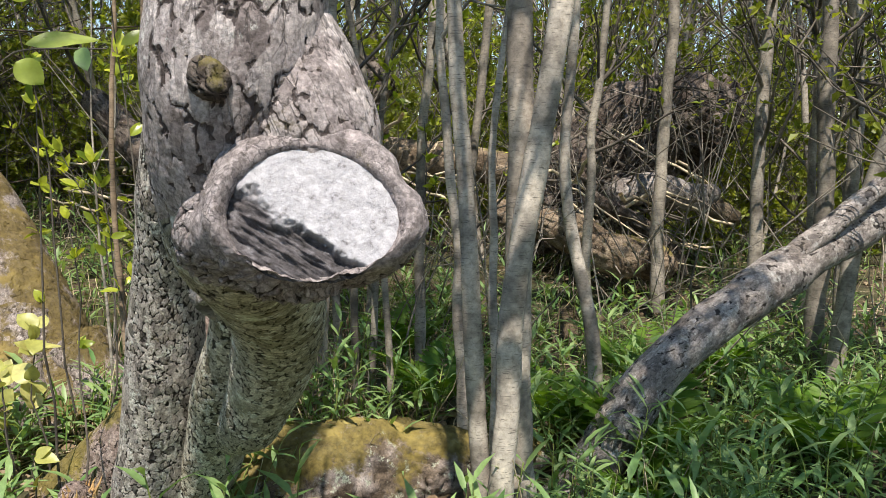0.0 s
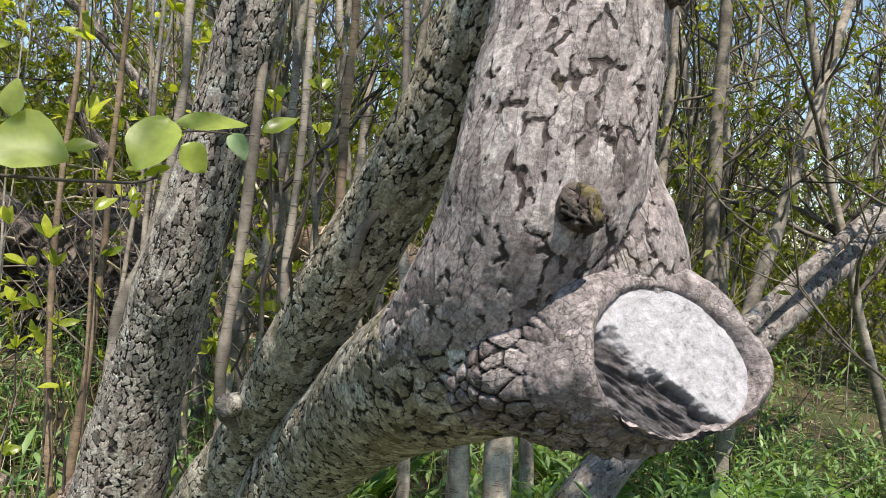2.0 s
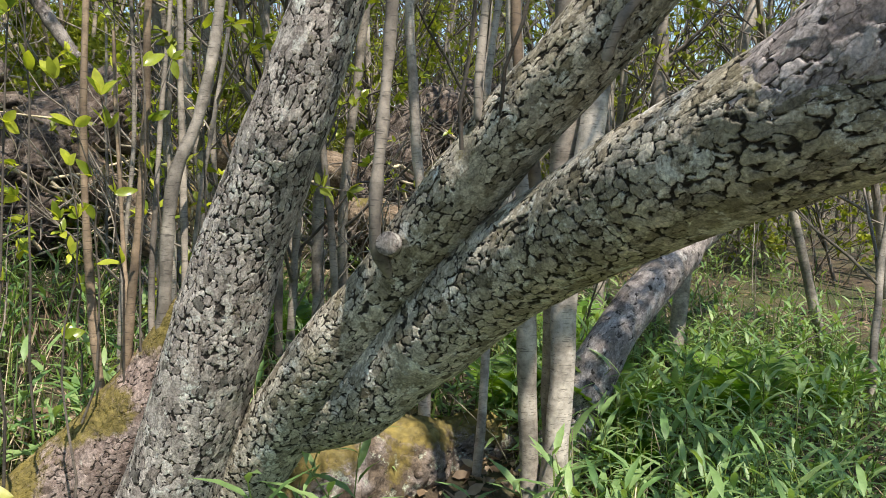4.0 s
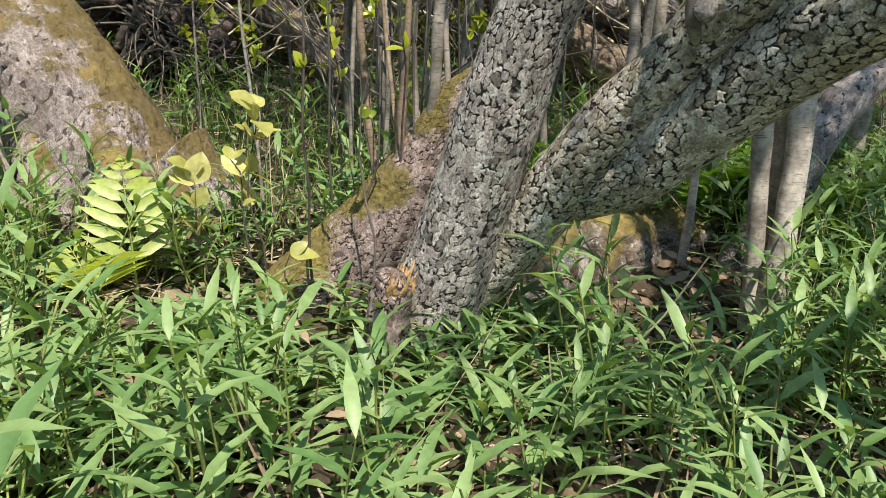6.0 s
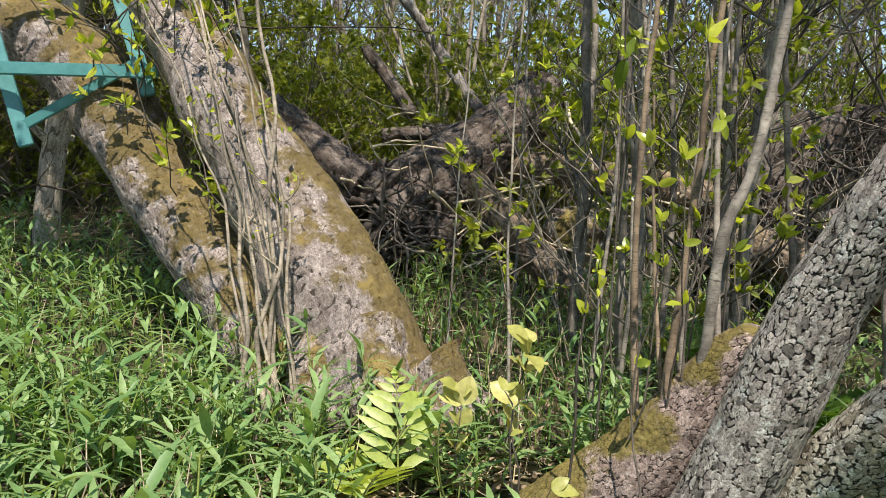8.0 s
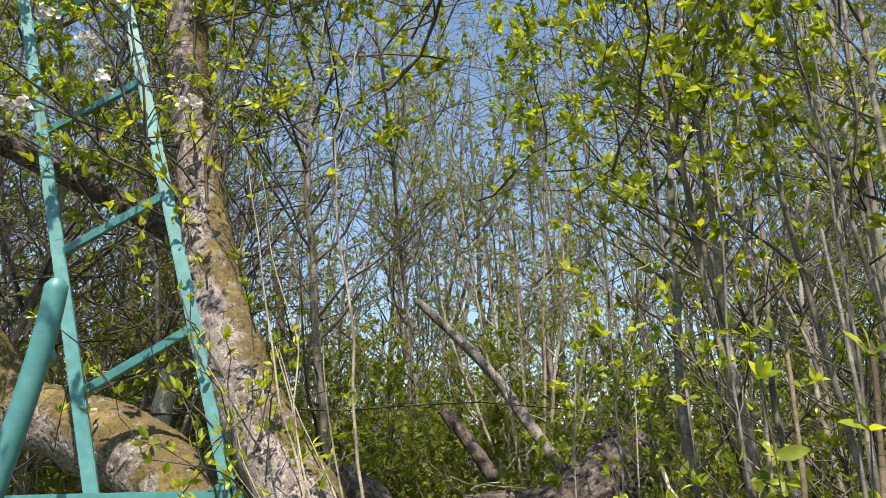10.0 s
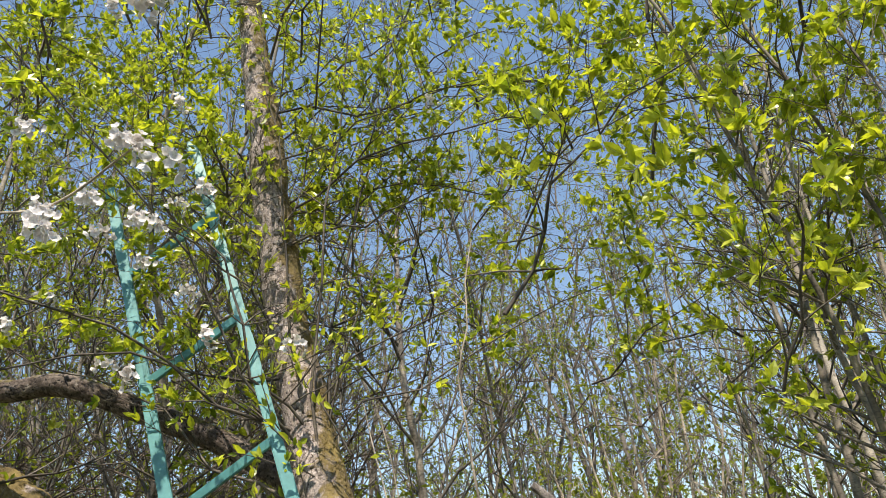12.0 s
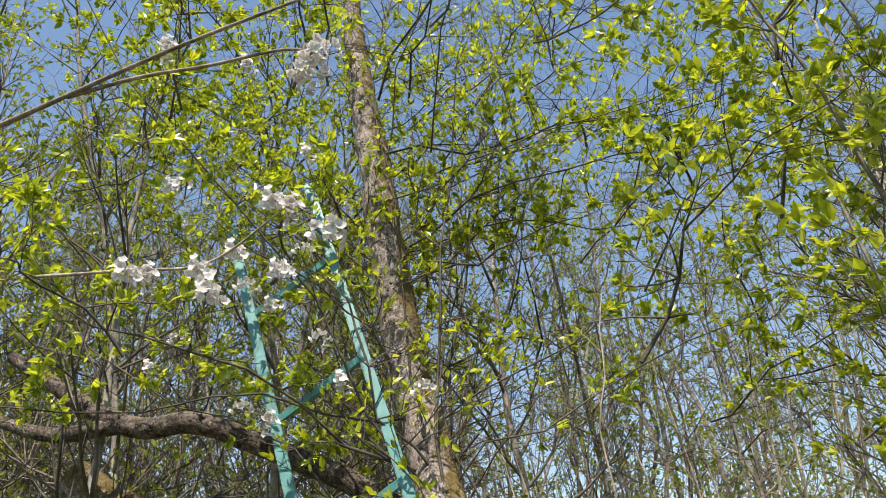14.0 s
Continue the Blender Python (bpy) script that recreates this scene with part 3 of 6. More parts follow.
def sawn_limb():
    n, a, b = np.array(FACING), np.array(AXIS_A), np.array(AXIS_B)
    c = np.array(CUT)
    # the collar, rolled over the edge of the cut
    prof = spline([(0.050, -0.145, 0), (0.074, -0.105, 0), (0.084, -0.068, 0), (0.0835, -0.036, 0), (0.0790, -0.012, 0), (0.0725, 0.001, 0), (0.0665, 0.005, 0), (0.0615, 0.003, 0), (0.0582, -0.003, 0), (0.0572, -0.014, 0)], 0.0016)[:, :2]
    sides = 260
    th = np.linspace(0, 2 * np.pi, sides, endpoint=False)
    k, j = np.meshgrid(np.arange(len(prof)), np.arange(sides), indexing="ij")
    r, h = prof[k.ravel(), 0], prof[k.ravel(), 1]
    t = th[j.ravel()]
    wob = 1 + 0.035 * np.sin(2 * t + 0.7) + 0.025 * np.sin(3 * t + 2)
    low = ease(-np.sin(t), 0.30, 0.95)
    fat = ease(r, 0.058, 0.07)
    wob = wob + fat * (0.13 * np.clip(np.sin(t + 0.4), 0, 1) - 0.20 * low - 0.06 * ease(np.cos(t), 0.3, 0.95) + 0.03 * np.sin(5 * t + 1))
    h = h - low * 0.014 * ease(r, 0.05, 0.07) + 0.006 * fat * np.sin(2 * t + 1.0)
    # the stub bends back into the limb
    back = np.clip(-h, 0, 1)
    p = c + (r * wob * np.cos(t))[:, None] * a * 1.0 + (r * wob * 0.84 * np.sin(t))[:, None] * b + h[:, None] * n
    p = p + (back**1.3 * np.array([[-0.9], [0.2], [0.25]])).T
    out = np.cos(t)[:, None] * a + np.sin(t)[:, None] * b
    s = np.cumsum(np.r_[0, np.hypot(*np.diff(prof, axis=0).T)])[k.ravel()]
    around = 34
    smooth = ease(h + 0.014 * rough(p / 0.03, 3, 5), -0.040, -0.008)
    u = t / (2 * np.pi) * around + 0.4 * grain(p / 0.03, 3)
    first, second, mark, lean = cells(u, s / 0.015 + 0.4 * grain(p / 0.03, 4), around, 77)
    folds = np.sin(s * 900 + 3 * grain(p / 0.02, 6) + 2 * t) * 0.5 + 0.5
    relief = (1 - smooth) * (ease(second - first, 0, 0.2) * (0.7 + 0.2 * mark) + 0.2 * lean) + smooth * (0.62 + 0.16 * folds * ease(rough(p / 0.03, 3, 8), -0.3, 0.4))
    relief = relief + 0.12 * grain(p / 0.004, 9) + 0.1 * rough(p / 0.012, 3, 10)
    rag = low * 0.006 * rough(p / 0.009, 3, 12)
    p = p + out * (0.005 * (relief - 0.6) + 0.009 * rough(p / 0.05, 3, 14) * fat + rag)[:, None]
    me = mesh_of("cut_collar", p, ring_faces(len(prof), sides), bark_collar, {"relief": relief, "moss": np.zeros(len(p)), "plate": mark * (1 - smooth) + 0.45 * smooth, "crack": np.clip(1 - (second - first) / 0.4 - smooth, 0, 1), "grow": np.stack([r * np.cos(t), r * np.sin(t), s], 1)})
    collar = piece("cut_collar", me, tree, "smooth grey bark rolled round the cut")
    # the sawn face, weathered white, rotten and splintered along its lower side
    rows = 90
    rad = np.linspace(0, 1, rows)
    k, j = np.meshgrid(np.arange(rows), np.arange(sides), indexing="ij")
    rr, t = rad[k.ravel()] * 0.0605, th[j.ravel()]
    wob = 1 + 0.035 * np.sin(2 * t + 0.7) + 0.025 * np.sin(3 * t + 2)
    x, y = rr * wob * np.cos(t), rr * wob * 0.84 * np.sin(t)
    q = np.stack([x, y, np.zeros_like(x)], 1)
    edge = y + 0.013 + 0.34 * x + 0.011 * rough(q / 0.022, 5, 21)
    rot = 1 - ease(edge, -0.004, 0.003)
    hgt = -0.002 - 0.008 * rot + rot * 0.008 * rough(np.stack([0.35 * (x - 0.34 * y), 2.4 * (y + 0.34 * x), 0 * x], 1) / 0.012, 4, 22) + 0.0012 * rough(q / 0.011, 4, 23)
    split = np.abs(y + 0.35 * x - 0.012 + 0.004 * rough(q / 0.02, 2, 25))
    hgt = hgt - 0.004 * rot * (1 - ease(split, 0, 0.004))
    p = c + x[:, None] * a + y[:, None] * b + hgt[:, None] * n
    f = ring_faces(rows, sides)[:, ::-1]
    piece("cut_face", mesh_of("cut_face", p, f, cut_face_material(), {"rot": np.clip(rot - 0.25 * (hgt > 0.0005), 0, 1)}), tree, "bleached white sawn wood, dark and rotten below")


sawn_limb()
limb("shoulder", [(-0.125, 0.615, 1.00, 0.035), (-0.112, 0.61, 0.95, 0.047), (-0.096, 0.603, 0.905, 0.055), (-0.080, 0.603, 0.865, 0.061), (-0.070, 0.606, 0.83, 0.060), (-0.07, 0.615, 0.78, 0.05)], bark_grey_apple, tree, 17, cell=0.013, aspect=1.3, fine=0.0016, amp=0.0035, bare=0.2, scaly=1.1, lump=0.16, closed=0.45, label="grey bark bulging above the cut")


def shoot(points, radius, seed, material=stem_brown, parent=None, name="shoot", wiggle=0.012, label=""):
    rng = np.random.default_rng(seed)
    line = spline([(*p, 0) for p in points], 0.03)[:, :3]
    line = line + wiggle * np.stack([grain(line * 6 + k * 17 + seed, seed + k) for k in range(3)], 1) * np.linspace(0, 1, len(line))[:, None]
    radii = radius * np.linspace(1.1, 0.55, len(line)) * (1 + 0.12 * rng.standard_normal(len(line)).clip(-1, 1))
    v, f = strands([(line, radii)], 9)
    return piece(name, mesh_of(name, v, f, material), parent, label)


# shoots and stubs that grow from the apple tree
for k, (pts, r) in enumerate([
    ([(-0.222, 1.115, 0.60), (-0.219, 1.07, 0.632), (-0.219, 1.055, 0.66), (-0.222, 1.06, 0.72), (-0.235, 1.10, 0.95), (-0.23, 1.09, 1.5)], 0.0075),
    ([(-0.335, 1.25, 0.56), (-0.372, 1.215, 0.60), (-0.382, 1.21, 0.66), (-0.36, 1.22, 0.95), (-0.34, 1.2, 1.6)], 0.009),
    ([(-0.26, 1.07, 0.75), (-0.295, 1.06, 0.77), (-0.302, 1.06, 0.82), (-0.29, 1.06, 1.05), (-0.30, 1.05, 1.6)], 0.006),
    ([(-0.747, 1.80, 0.26), (-0.765, 1.80, 0.46), (-0.775, 1.80, 0.80), (-0.76, 1.8, 1.4)], 0.008),
    ([(-0.712, 1.75, 0.28), (-0.695, 1.75, 0.47), (-0.675, 1.75, 0.72), (-0.64, 1.7, 1.4)], 0.009),
    ([(-0.642, 1.72, 0.37), (-0.622, 1.70, 0.687), (-0.557, 1.70, 0.91), (-0.50, 1.7, 1.6)], 0.0125),
    ([(-0.60, 1.74, 0.42), (-0.60, 1.80, 0.7), (-0.61, 1.84, 1.1), (-0.6, 1.9, 1.7)], 0.007),
    ([(-0.66, 1.78, 0.33), (-0.655, 1.82, 0.6), (-0.63, 1.86, 1.0), (-0.58, 1.9, 1.5)], 0.006),
    ([(-0.69, 1.80, 0.30), (-0.715, 1.86, 0.6), (-0.73, 1.9, 1.0)], 0.005),
    ([(-0.23, 0.90, 0.83), (-0.225, 0.88, 0.87), (-0.19, 0.87, 0.95), (-0.2, 0.9, 1.25)], 0.005),
]):
    shoot(pts, r, 60 + k, stem_brown if k in (0, 3, 4, 8) else stem_grey, tree)
limb("knot", [(-0.150, 0.585, 0.905, 0.012), (-0.128, 0.535, 0.882, 0.014), (-0.120, 0.522, 0.872, 0.010), (-0.118, 0.518, 0.868, 0.004)], bark_dead, tree, 93, cell=0.006, amp=0.005, fine=0.0015, lump=0.7, moss=0.5, label="dark knot with a tuft of moss")
limb("knot", [(-0.10, 0.60, 1.06, 0.03), (-0.072, 0.56, 1.045, 0.022), (-0.064, 0.548, 1.035, 0.014), (-0.058, 0.535, 1.03, 0.008)], bark_dead, tree, 95, cell=0.01, amp=0.004, fine=0.0018, lump=0.5, label="dark broken knot")
limb("side_branch", [(-0.09, 0.61, 1.06, 0.035), (-0.03, 0.60, 1.11, 0.028), (0.05, 0.60, 1.16, 0.022), (0.2, 0.62, 1.3, 0.018), (0.45, 0.6, 1.7, 0.01)], bark_apple, tree, 96, cell=0.014, amp=0.003, fine=0.0028)
limb("stub", [(-0.33, 1.25, 0.61, 0.018), (-0.36, 1.205, 0.618, 0.017), (-0.372, 1.185, 0.62, 0.015)], bark_apple, tree, 91, cell=0.008, amp=0.002, fine=0.0018, label="small sawn stub")
limb("broken_stub", [(-0.770, 1.58, -0.14, 0.055), (-0.768, 1.565, -0.04, 0.050), (-0.772, 1.55, 0.06, 0.044), (-0.766, 1.535, 0.125, 0.038), (-0.760, 1.528, 0.150, 0.020)],
     bark_base, tree, 92, cell=0.016, amp=0.005, lump=0.3, fine=0.002, label="broken splintered stub of a stem")


def torn_wood():
    """Jagged splinters where the stem broke off."""
    rng = np.random.default_rng(5)
    lines = []
    for k in range(26):
        a = k * 0.42 + rng.uniform(-0.15, 0.15)
        d = rng.uniform(0.008, 0.026)
        p = np.array([-0.762 + d * math.cos(a), 1.530 + d * math.sin(a), 0.095])
        w = np.array([0.25 * math.cos(a) + 0.2, 0.25 * math.sin(a) - 0.1, 1.0])
        ln = rng.uniform(0.035, 0.075)
        s = np.linspace(0, 1, 6)[:, None]
        lines.append((p + s * w * ln + rng.normal(0, 0.0018, (6, 3)), np.array([1, 1, 0.85, 0.65, 0.35, 0.05]) * rng.uniform(0.005, 0.009)))
    v, f = strands(lines, 5)
    piece("torn_wood", mesh_of("torn_wood", v, f, stem_material("torn_orange_wood", (0.26, 0.15, 0.065), (0.52, 0.34, 0.15)), smooth=False), tree, "orange torn wood")


torn_wood()

# ---- the second tree: a mossy pair of leaning trunks ----
old = thing("old_apple_tree", (-1.45, 2.5, 0.1), "mossy old apple tree with two leaning trunks", "tree")
limb("trunk", [(-1.27, 2.43, -0.06, 0.25), (-1.36, 2.46, 0.10, 0.225), (-1.515, 2.53, 0.40, 0.185), (-1.76, 2.67, 0.748, 0.158), (-1.994, 2.80, 1.087, 0.140), (-2.199, 2.92, 1.369, 0.127), (-2.397, 3.02, 1.725, 0.116), (-2.56, 3.12, 2.135, 0.110), (-2.65, 3.20, 2.45, 0.106), (-2.80, 3.24, 3.03, 0.098), (-2.94, 3.25, 4.02, 0.088), (-3.15, 3.3, 5.4, 0.06), (-3.2, 3.3, 6.6, 0.02)],
     bark_old, old, 31, cell=0.02, aspect=1.6, amp=0.006, fine=0.0046, moss=0.84, flare=0.12, lump=0.2, scaly=0.8, closed=0.5, mossward=(0.85, -0.10, 0.40))
limb("trunk", [(-1.60, 2.48, 0.05, 0.17), (-1.74, 2.56, 0.26, 0.145), (-2.02, 2.75, 0.56, 0.136), (-2.19, 2.87, 0.74, 0.138), (-2.44, 3.03, 1.02, 0.142), (-2.73, 3.18, 1.265, 0.150), (-3.12, 3.33, 1.42, 0.150), (-3.45, 3.42, 1.52, 0.14), (-3.75, 3.42, 1.80, 0.135), (-4.05, 3.38, 2.2, 0.12), (-4.6, 3.3, 2.6, 0.09)],
     bark_old, old, 32, cell=0.022, aspect=1.5, amp=0.008, fine=0.0048, moss=1.0, lump=0.30, closed=0.45, mossward=(0.45, -0.50, 0.60))
for k, (pts) in enumerate([
    [(-1.40, 2.42, 0.34, 0.10), (-1.35, 2.30, 0.20, 0.10), (-1.31, 2.20, 0.08, 0.085), (-1.27, 2.10, -0.04, 0.06)],
    [(-1.55, 2.46, 0.30, 0.11), (-1.53, 2.33, 0.14, 0.10), (-1.52, 2.22, 0.02, 0.07)],
    [(-1.22, 2.46, 0.22, 0.12), (-1.10, 2.40, 0.10, 0.10), (-0.98, 2.36, 0.0, 0.06)],
    [(-1.70, 2.52, 0.24, 0.10), (-1.72, 2.38, 0.10, 0.08), (-1.76, 2.28, 0.0, 0.05)],
]):
    limb("root", pts, bark_old, old, 41 + k, cell=0.018, amp=0.006, fine=0.005, moss=0.55, lump=0.35, mossward=(0.2, -0.4, 0.85))
limb("torn_knob", [(-1.46, 2.17, 0.05, 0.05), (-1.40, 2.14, 0.12, 0.055), (-1.345, 2.13, 0.17, 0.045), (-1.31, 2.14, 0.22, 0.022)], bark_dead, old, 47, cell=0.012, aspect=3, amp=0.006, fine=0.003, lump=0.6, tips=True, label="torn dark hollow at the foot of the trunk")
# a branch that leaves the trunk to the side, high up
limb("branch", [(-2.66, 3.24, 2.16, 0.055), (-3.0, 3.2, 2.38, 0.052), (-3.387, 3.1, 2.559, 0.050), (-3.703, 3.0, 2.686, 0.049), (-4.0, 3.0, 2.70, 0.048), (-4.291, 3.0, 2.823, 0.046), (-4.9, 3.0, 3.2, 0.03)], bark_dead, old, 51, cell=0.018, amp=0.004, fine=0.005, moss=0.45)
limb("branch", [(-3.95, 3.0, 2.70, 0.04), (-4.15, 3.0, 2.73, 0.042), (-4.5, 2.95, 2.72, 0.035), (-5.0, 2.9, 2.9, 0.02)], bark_dead, old, 52, cell=0.018, amp=0.004, fine=0.005)


# ---- the ladder of a tree stand ----
def paint_teal():
    m, t, shader, put = nodes_of("teal_paint")
    colour = ramp(put, noise_at(put, 14, 6, 0.7), [(0.3, (0.055, 0.19, 0.195)), (0.55, (0.085, 0.265, 0.265)), (0.75, (0.15, 0.34, 0.33))])
    colour = blend(put, ramp(put, noise_at(put, 60, 5, 0.75), [(0.66, (0, 0, 0)), (0.72, (0.8, 0.8, 0.8))]), colour, (0.20, 0.15, 0.11))
    t.links.new(colour, shader.inputs["Base Color"])
    shader.inputs["Roughness"].default_value = 0.45
    b = put("ShaderNodeBump", {"Strength": 0.15, "Distance": 0.002, "Height": noise_at(put, 90, 4)})
    t.links.new(b.outputs[0], shader.inputs["Normal"])
    return m


teal = paint_teal()


def bar(name, a, b, wide, deep, parent, face=(0.3, -1, 0), bevel=0.004):
    a, b = Vector(a), Vector(b)
    way = (b - a).normalized()
    out = (Vector(face) - way * Vector(face).dot(way)).normalized()
    side = way.cross(out)
    bm = bmesh.new()
    bmesh.ops.create_cube(bm, size=1)
    m = Matrix((side, out, way)).transposed().to_4x4()
    m.translation = (a + b) / 2
    bmesh.ops.transform(bm, matrix=m @ Matrix.Diagonal((wide, deep, (b - a).length, 1)), verts=bm.verts)
    bmesh.ops.bevel(bm, geom=list(bm.edges), offset=bevel, segments=2, affect="EDGES")
    return part(name, bm, teal, parent)


ladder = thing("tree_stand_ladder", (-2.5, 2.9, 1.0), "teal-painted steel ladder hanging against the mossy tree", "ladder")
RIGHT, LEFT = (Vector((-2.253, 2.88, 1.06)), Vector((-3.26, 3.06, 3.95))), (Vector((-2.684, 2.88, 0.86)), Vector((-3.69, 3.06, 3.75)))
for a, b in (RIGHT, LEFT):
    bar("rail", a, b, 0.05, 0.03, ladder)
for k in range(5):
    z = 1.18 + 0.567 * k
    a = RIGHT[0].lerp(RIGHT[1], (z - RIGHT[0].z) / 2.89)
    b = LEFT[0].lerp(LEFT[1], (z - 0.25 - LEFT[0].z) / 2.89)
    bar("rung", a + Vector((0, 0.004, 0)), b + Vector((0, 0.004, 0)), 0.036, 0.024, ladder)
bar("brace", (-2.205, 2.83, 1.137), (-3.35, 2.80, 1.108), 0.044, 0.022, ladder)


def tube(name, points, radius, parent, material=teal):
    line = spline([(*p, 0) for p in points], 0.02)[:, :3]
    radii = np.full(len(line), radius)
    radii[-1] = radii[0] = radius * 0.55
    v, f = strands([(line, radii)], 20)
    return piece(name, mesh_of(name, v, f, material), parent)


tube("support_tube", [(-2.76, 2.30, 1.05), (-2.705, 2.30, 1.35), (-2.672, 2.30, 1.60), (-2.665, 2.30, 1.745)], 0.034, ladder)
bar("support_strut", (-2.70, 2.31, 1.60), (-3.0, 2.88, 1.62), 0.036, 0.02, ladder)

# ---- fallen wood and roots ----
snag = thing("uprooted_trunk", (-1.3, 4.7, 0.35), "dark uprooted tree with torn roots on the forest floor", "fallen tree")
limb("trunk", [(-1.50, 4.6, 0.58, 0.24), (-1.36, 4.68, 0.74, 0.25), (-1.107, 4.85, 0.95, 0.225), (-0.76, 5.1, 1.25, 0.20), (-0.56, 5.3, 1.45, 0.18), (-0.46, 5.4, 1.56, 0.15)], bark_dead, snag, 201, cell=0.035, aspect=2.6, amp=0.022, fine=0.008, lump=0.28, tips=True)
limb("limb", [(-1.55, 4.55, 0.75, 0.16), (-1.75, 4.6, 0.86, 0.13), (-2.0, 4.7, 1.06, 0.11), (-2.3, 4.9, 1.30, 0.08)], bark_dead, snag, 202, cell=0.03, aspect=2.4, amp=0.014, fine=0.009, lump=0.2)


def roots(name, centre, count, seed, reach, parent, material, thick=0.03):
    rng = np.random.default_rng(seed)
    lines = []
    for k in range(count):
        w = rng.normal(0, 1, 3) * (1, 0.6, 0.7) + (0, -0.7, -0.15)
        w /= np.linalg.norm(w)
        n = 9
        p = np.array(centre) + rng.normal(0, 0.09, 3)
        line = [p]
        for i in range(n):
            w = w + rng.normal(0, 0.28, 3) + (0, 0, -0.05)
            w /= np.linalg.norm(w)
            line.append(line[-1] + w * reach * rng.uniform(0.06, 0.16))
        r = thick * rng.uniform(0.3, 1.1)
        lines.append((np.array(line), r * np.linspace(1, 0.2, n + 1)))
    v, f = strands(lines, 7)
    return piece(name, mesh_of(name, v, f, material), parent)


rng = np.random.default_rng(70)
for k in range(11):
    w = np.array([rng.normal(0.15, 0.6), -0.5, rng.uniform(-1.2, 0.3)])
    p = np.array([-1.55 + rng.uniform(-0.20, 0.34), 4.44, 0.60 + rng.uniform(-0.16, 0.16)])
    pts, r = [], rng.uniform(0.012, 0.030)
    for i in range(6):
        pts.append((*p, r * (1 - 0.16 * i)))
        w = w / np.linalg.norm(w) + rng.normal(0, 0.42, 3) + np.array([0.03, 0.05, -0.12])
        p = p + w / np.linalg.norm(w) * rng.uniform(0.05, 0.12)
    limb("root", pts, bark_dead, snag, 250 + k, cell=0.02, aspect=3, amp=0.006, fine=0.006, lump=0.7, tips=True)
limb("root_plate", [(-1.80, 4.66, 0.86, 0.08), (-1.62, 4.62, 0.76, 0.18), (-1.45, 4.60, 0.62, 0.24), (-1.30, 4.62, 0.46, 0.22), (-1.20, 4.64, 0.28, 0.12)], bark_dead, snag, 203, cell=0.03, aspect=2.5, amp=0.05, fine=0.008, lump=1.0, tips=True, label="dark torn root plate with soil")
tagged(roots("root_fringe", (-1.45, 4.42, 0.62), 46, 12, 0.55, snag, stem_twig, 0.010), kind="stuff")
limb("jagged_stub", [(-1.27, 4.62, 0.80, 0.03), (-1.265, 4.6, 0.90, 0.024), (-1.27, 4.6, 0.99, 0.008)], bark_dead, snag, 204, cell=0.02, aspect=3, amp=0.006, fine=0.005, lump=0.5)


def fallen(name, pts, material, label, seed, **kw):
    t = thing(name, pts[0][:3], label, "log", group="fallen logs")
    limb("bole", pts, material, t, seed, **{**dict(cell=0.03, aspect=2.2, amp=0.01, fine=0.009, lump=0.15, tips=True), **kw})
    return t


fallen("fallen_log", [(-0.9, 5.05, 0.98, 0.10), (-0.676, 5.0, 0.99, 0.10), (0.03, 4.95, 0.90, 0.105), (0.725, 5.0, 0.80, 0.10), (1.5, 5.1, 0.70, 0.08), (2.0, 5.2, 0.5, 0.06)], bark_rotten, "long dark fallen log lying across the roots", 211, moss=0.35, lump=0.25)
fallen("fallen_log", [(-1.6, 5.2, 1.15, 0.045), (-1.2, 5.2, 1.19, 0.05), (-0.85, 5.15, 1.20, 0.045), (-0.4, 5.1, 1.1, 0.03)], bark_dead, "thin dark fallen log lying over the uprooted trunk", 212, cell=0.02)
fallen("fallen_log", [(-1.06, 4.75, 0.88, 0.10), (-0.8, 4.55, 0.62, 0.10), (-0.56, 4.38, 0.37, 0.095), (-0.40, 4.2, 0.22, 0.08)], bark_rotten, "split brown log propped against the uprooted trunk", 213, amp=0.018, lump=0.25, aspect=4)
fallen("fallen_log", [(0.92, 4.3, 0.70, 0.07), (1.2, 4.45, 0.73, 0.095), (1.45, 4.6, 0.68, 0.085), (1.7, 4.8, 0.70, 0.05)], bark_grey, "pale weathered log among the roots", 214)
fallen("fallen_log", [(0.75, 4.0, 0.70, 0.04), (1.05, 4.25, 0.55, 0.05), (1.30, 4.4, 0.36, 0.06), (1.4, 4.5, 0.2, 0.05)], bark_dead, "short dark broken log leaning on the ground", 215)
fallen("fallen_log", [(0.25, 4.05, 0.62, 0.07), (0.55, 4.0, 0.55, 0.10), (0.85, 4.0, 0.42, 0.115), (1.1, 4.05, 0.34, 0.10), (1.25, 4.1, 0.32, 0.05)], bark_rotten, "brown rotten log with moss beside the pale log", 216, moss=0.5, amp=0.018, lump=0.35)
thicket_roots = thing("root_tangle", (0.95, 4.4, 0.3), "tangle of dark roots and dead sticks", "roots")
limb("mound", [(0.45, 5.0, 0.35, 0.12), (0.75, 4.95, 0.62, 0.30), (1.10, 5.0, 0.92, 0.40), (1.45, 5.05, 1.12, 0.36), (1.75, 5.15, 1.25, 0.24), (2.0, 5.25, 1.3, 0.08)], bark_dead, thicket_roots, 205, cell=0.05, aspect=1.6, amp=0.05, fine=0.010, lump=0.55, tips=True, label="dark mound of torn roots and soil")
tagged(roots("tangle", (0.95, 4.62, 0.70), 60, 9, 0.8, thicket_roots, stem_dark, 0.016), kind="stuff")
tagged(roots("tangle", (1.3, 4.75, 1.25), 50, 10, 1.0, thicket_roots, stem_dark, 0.010), kind="stuff")
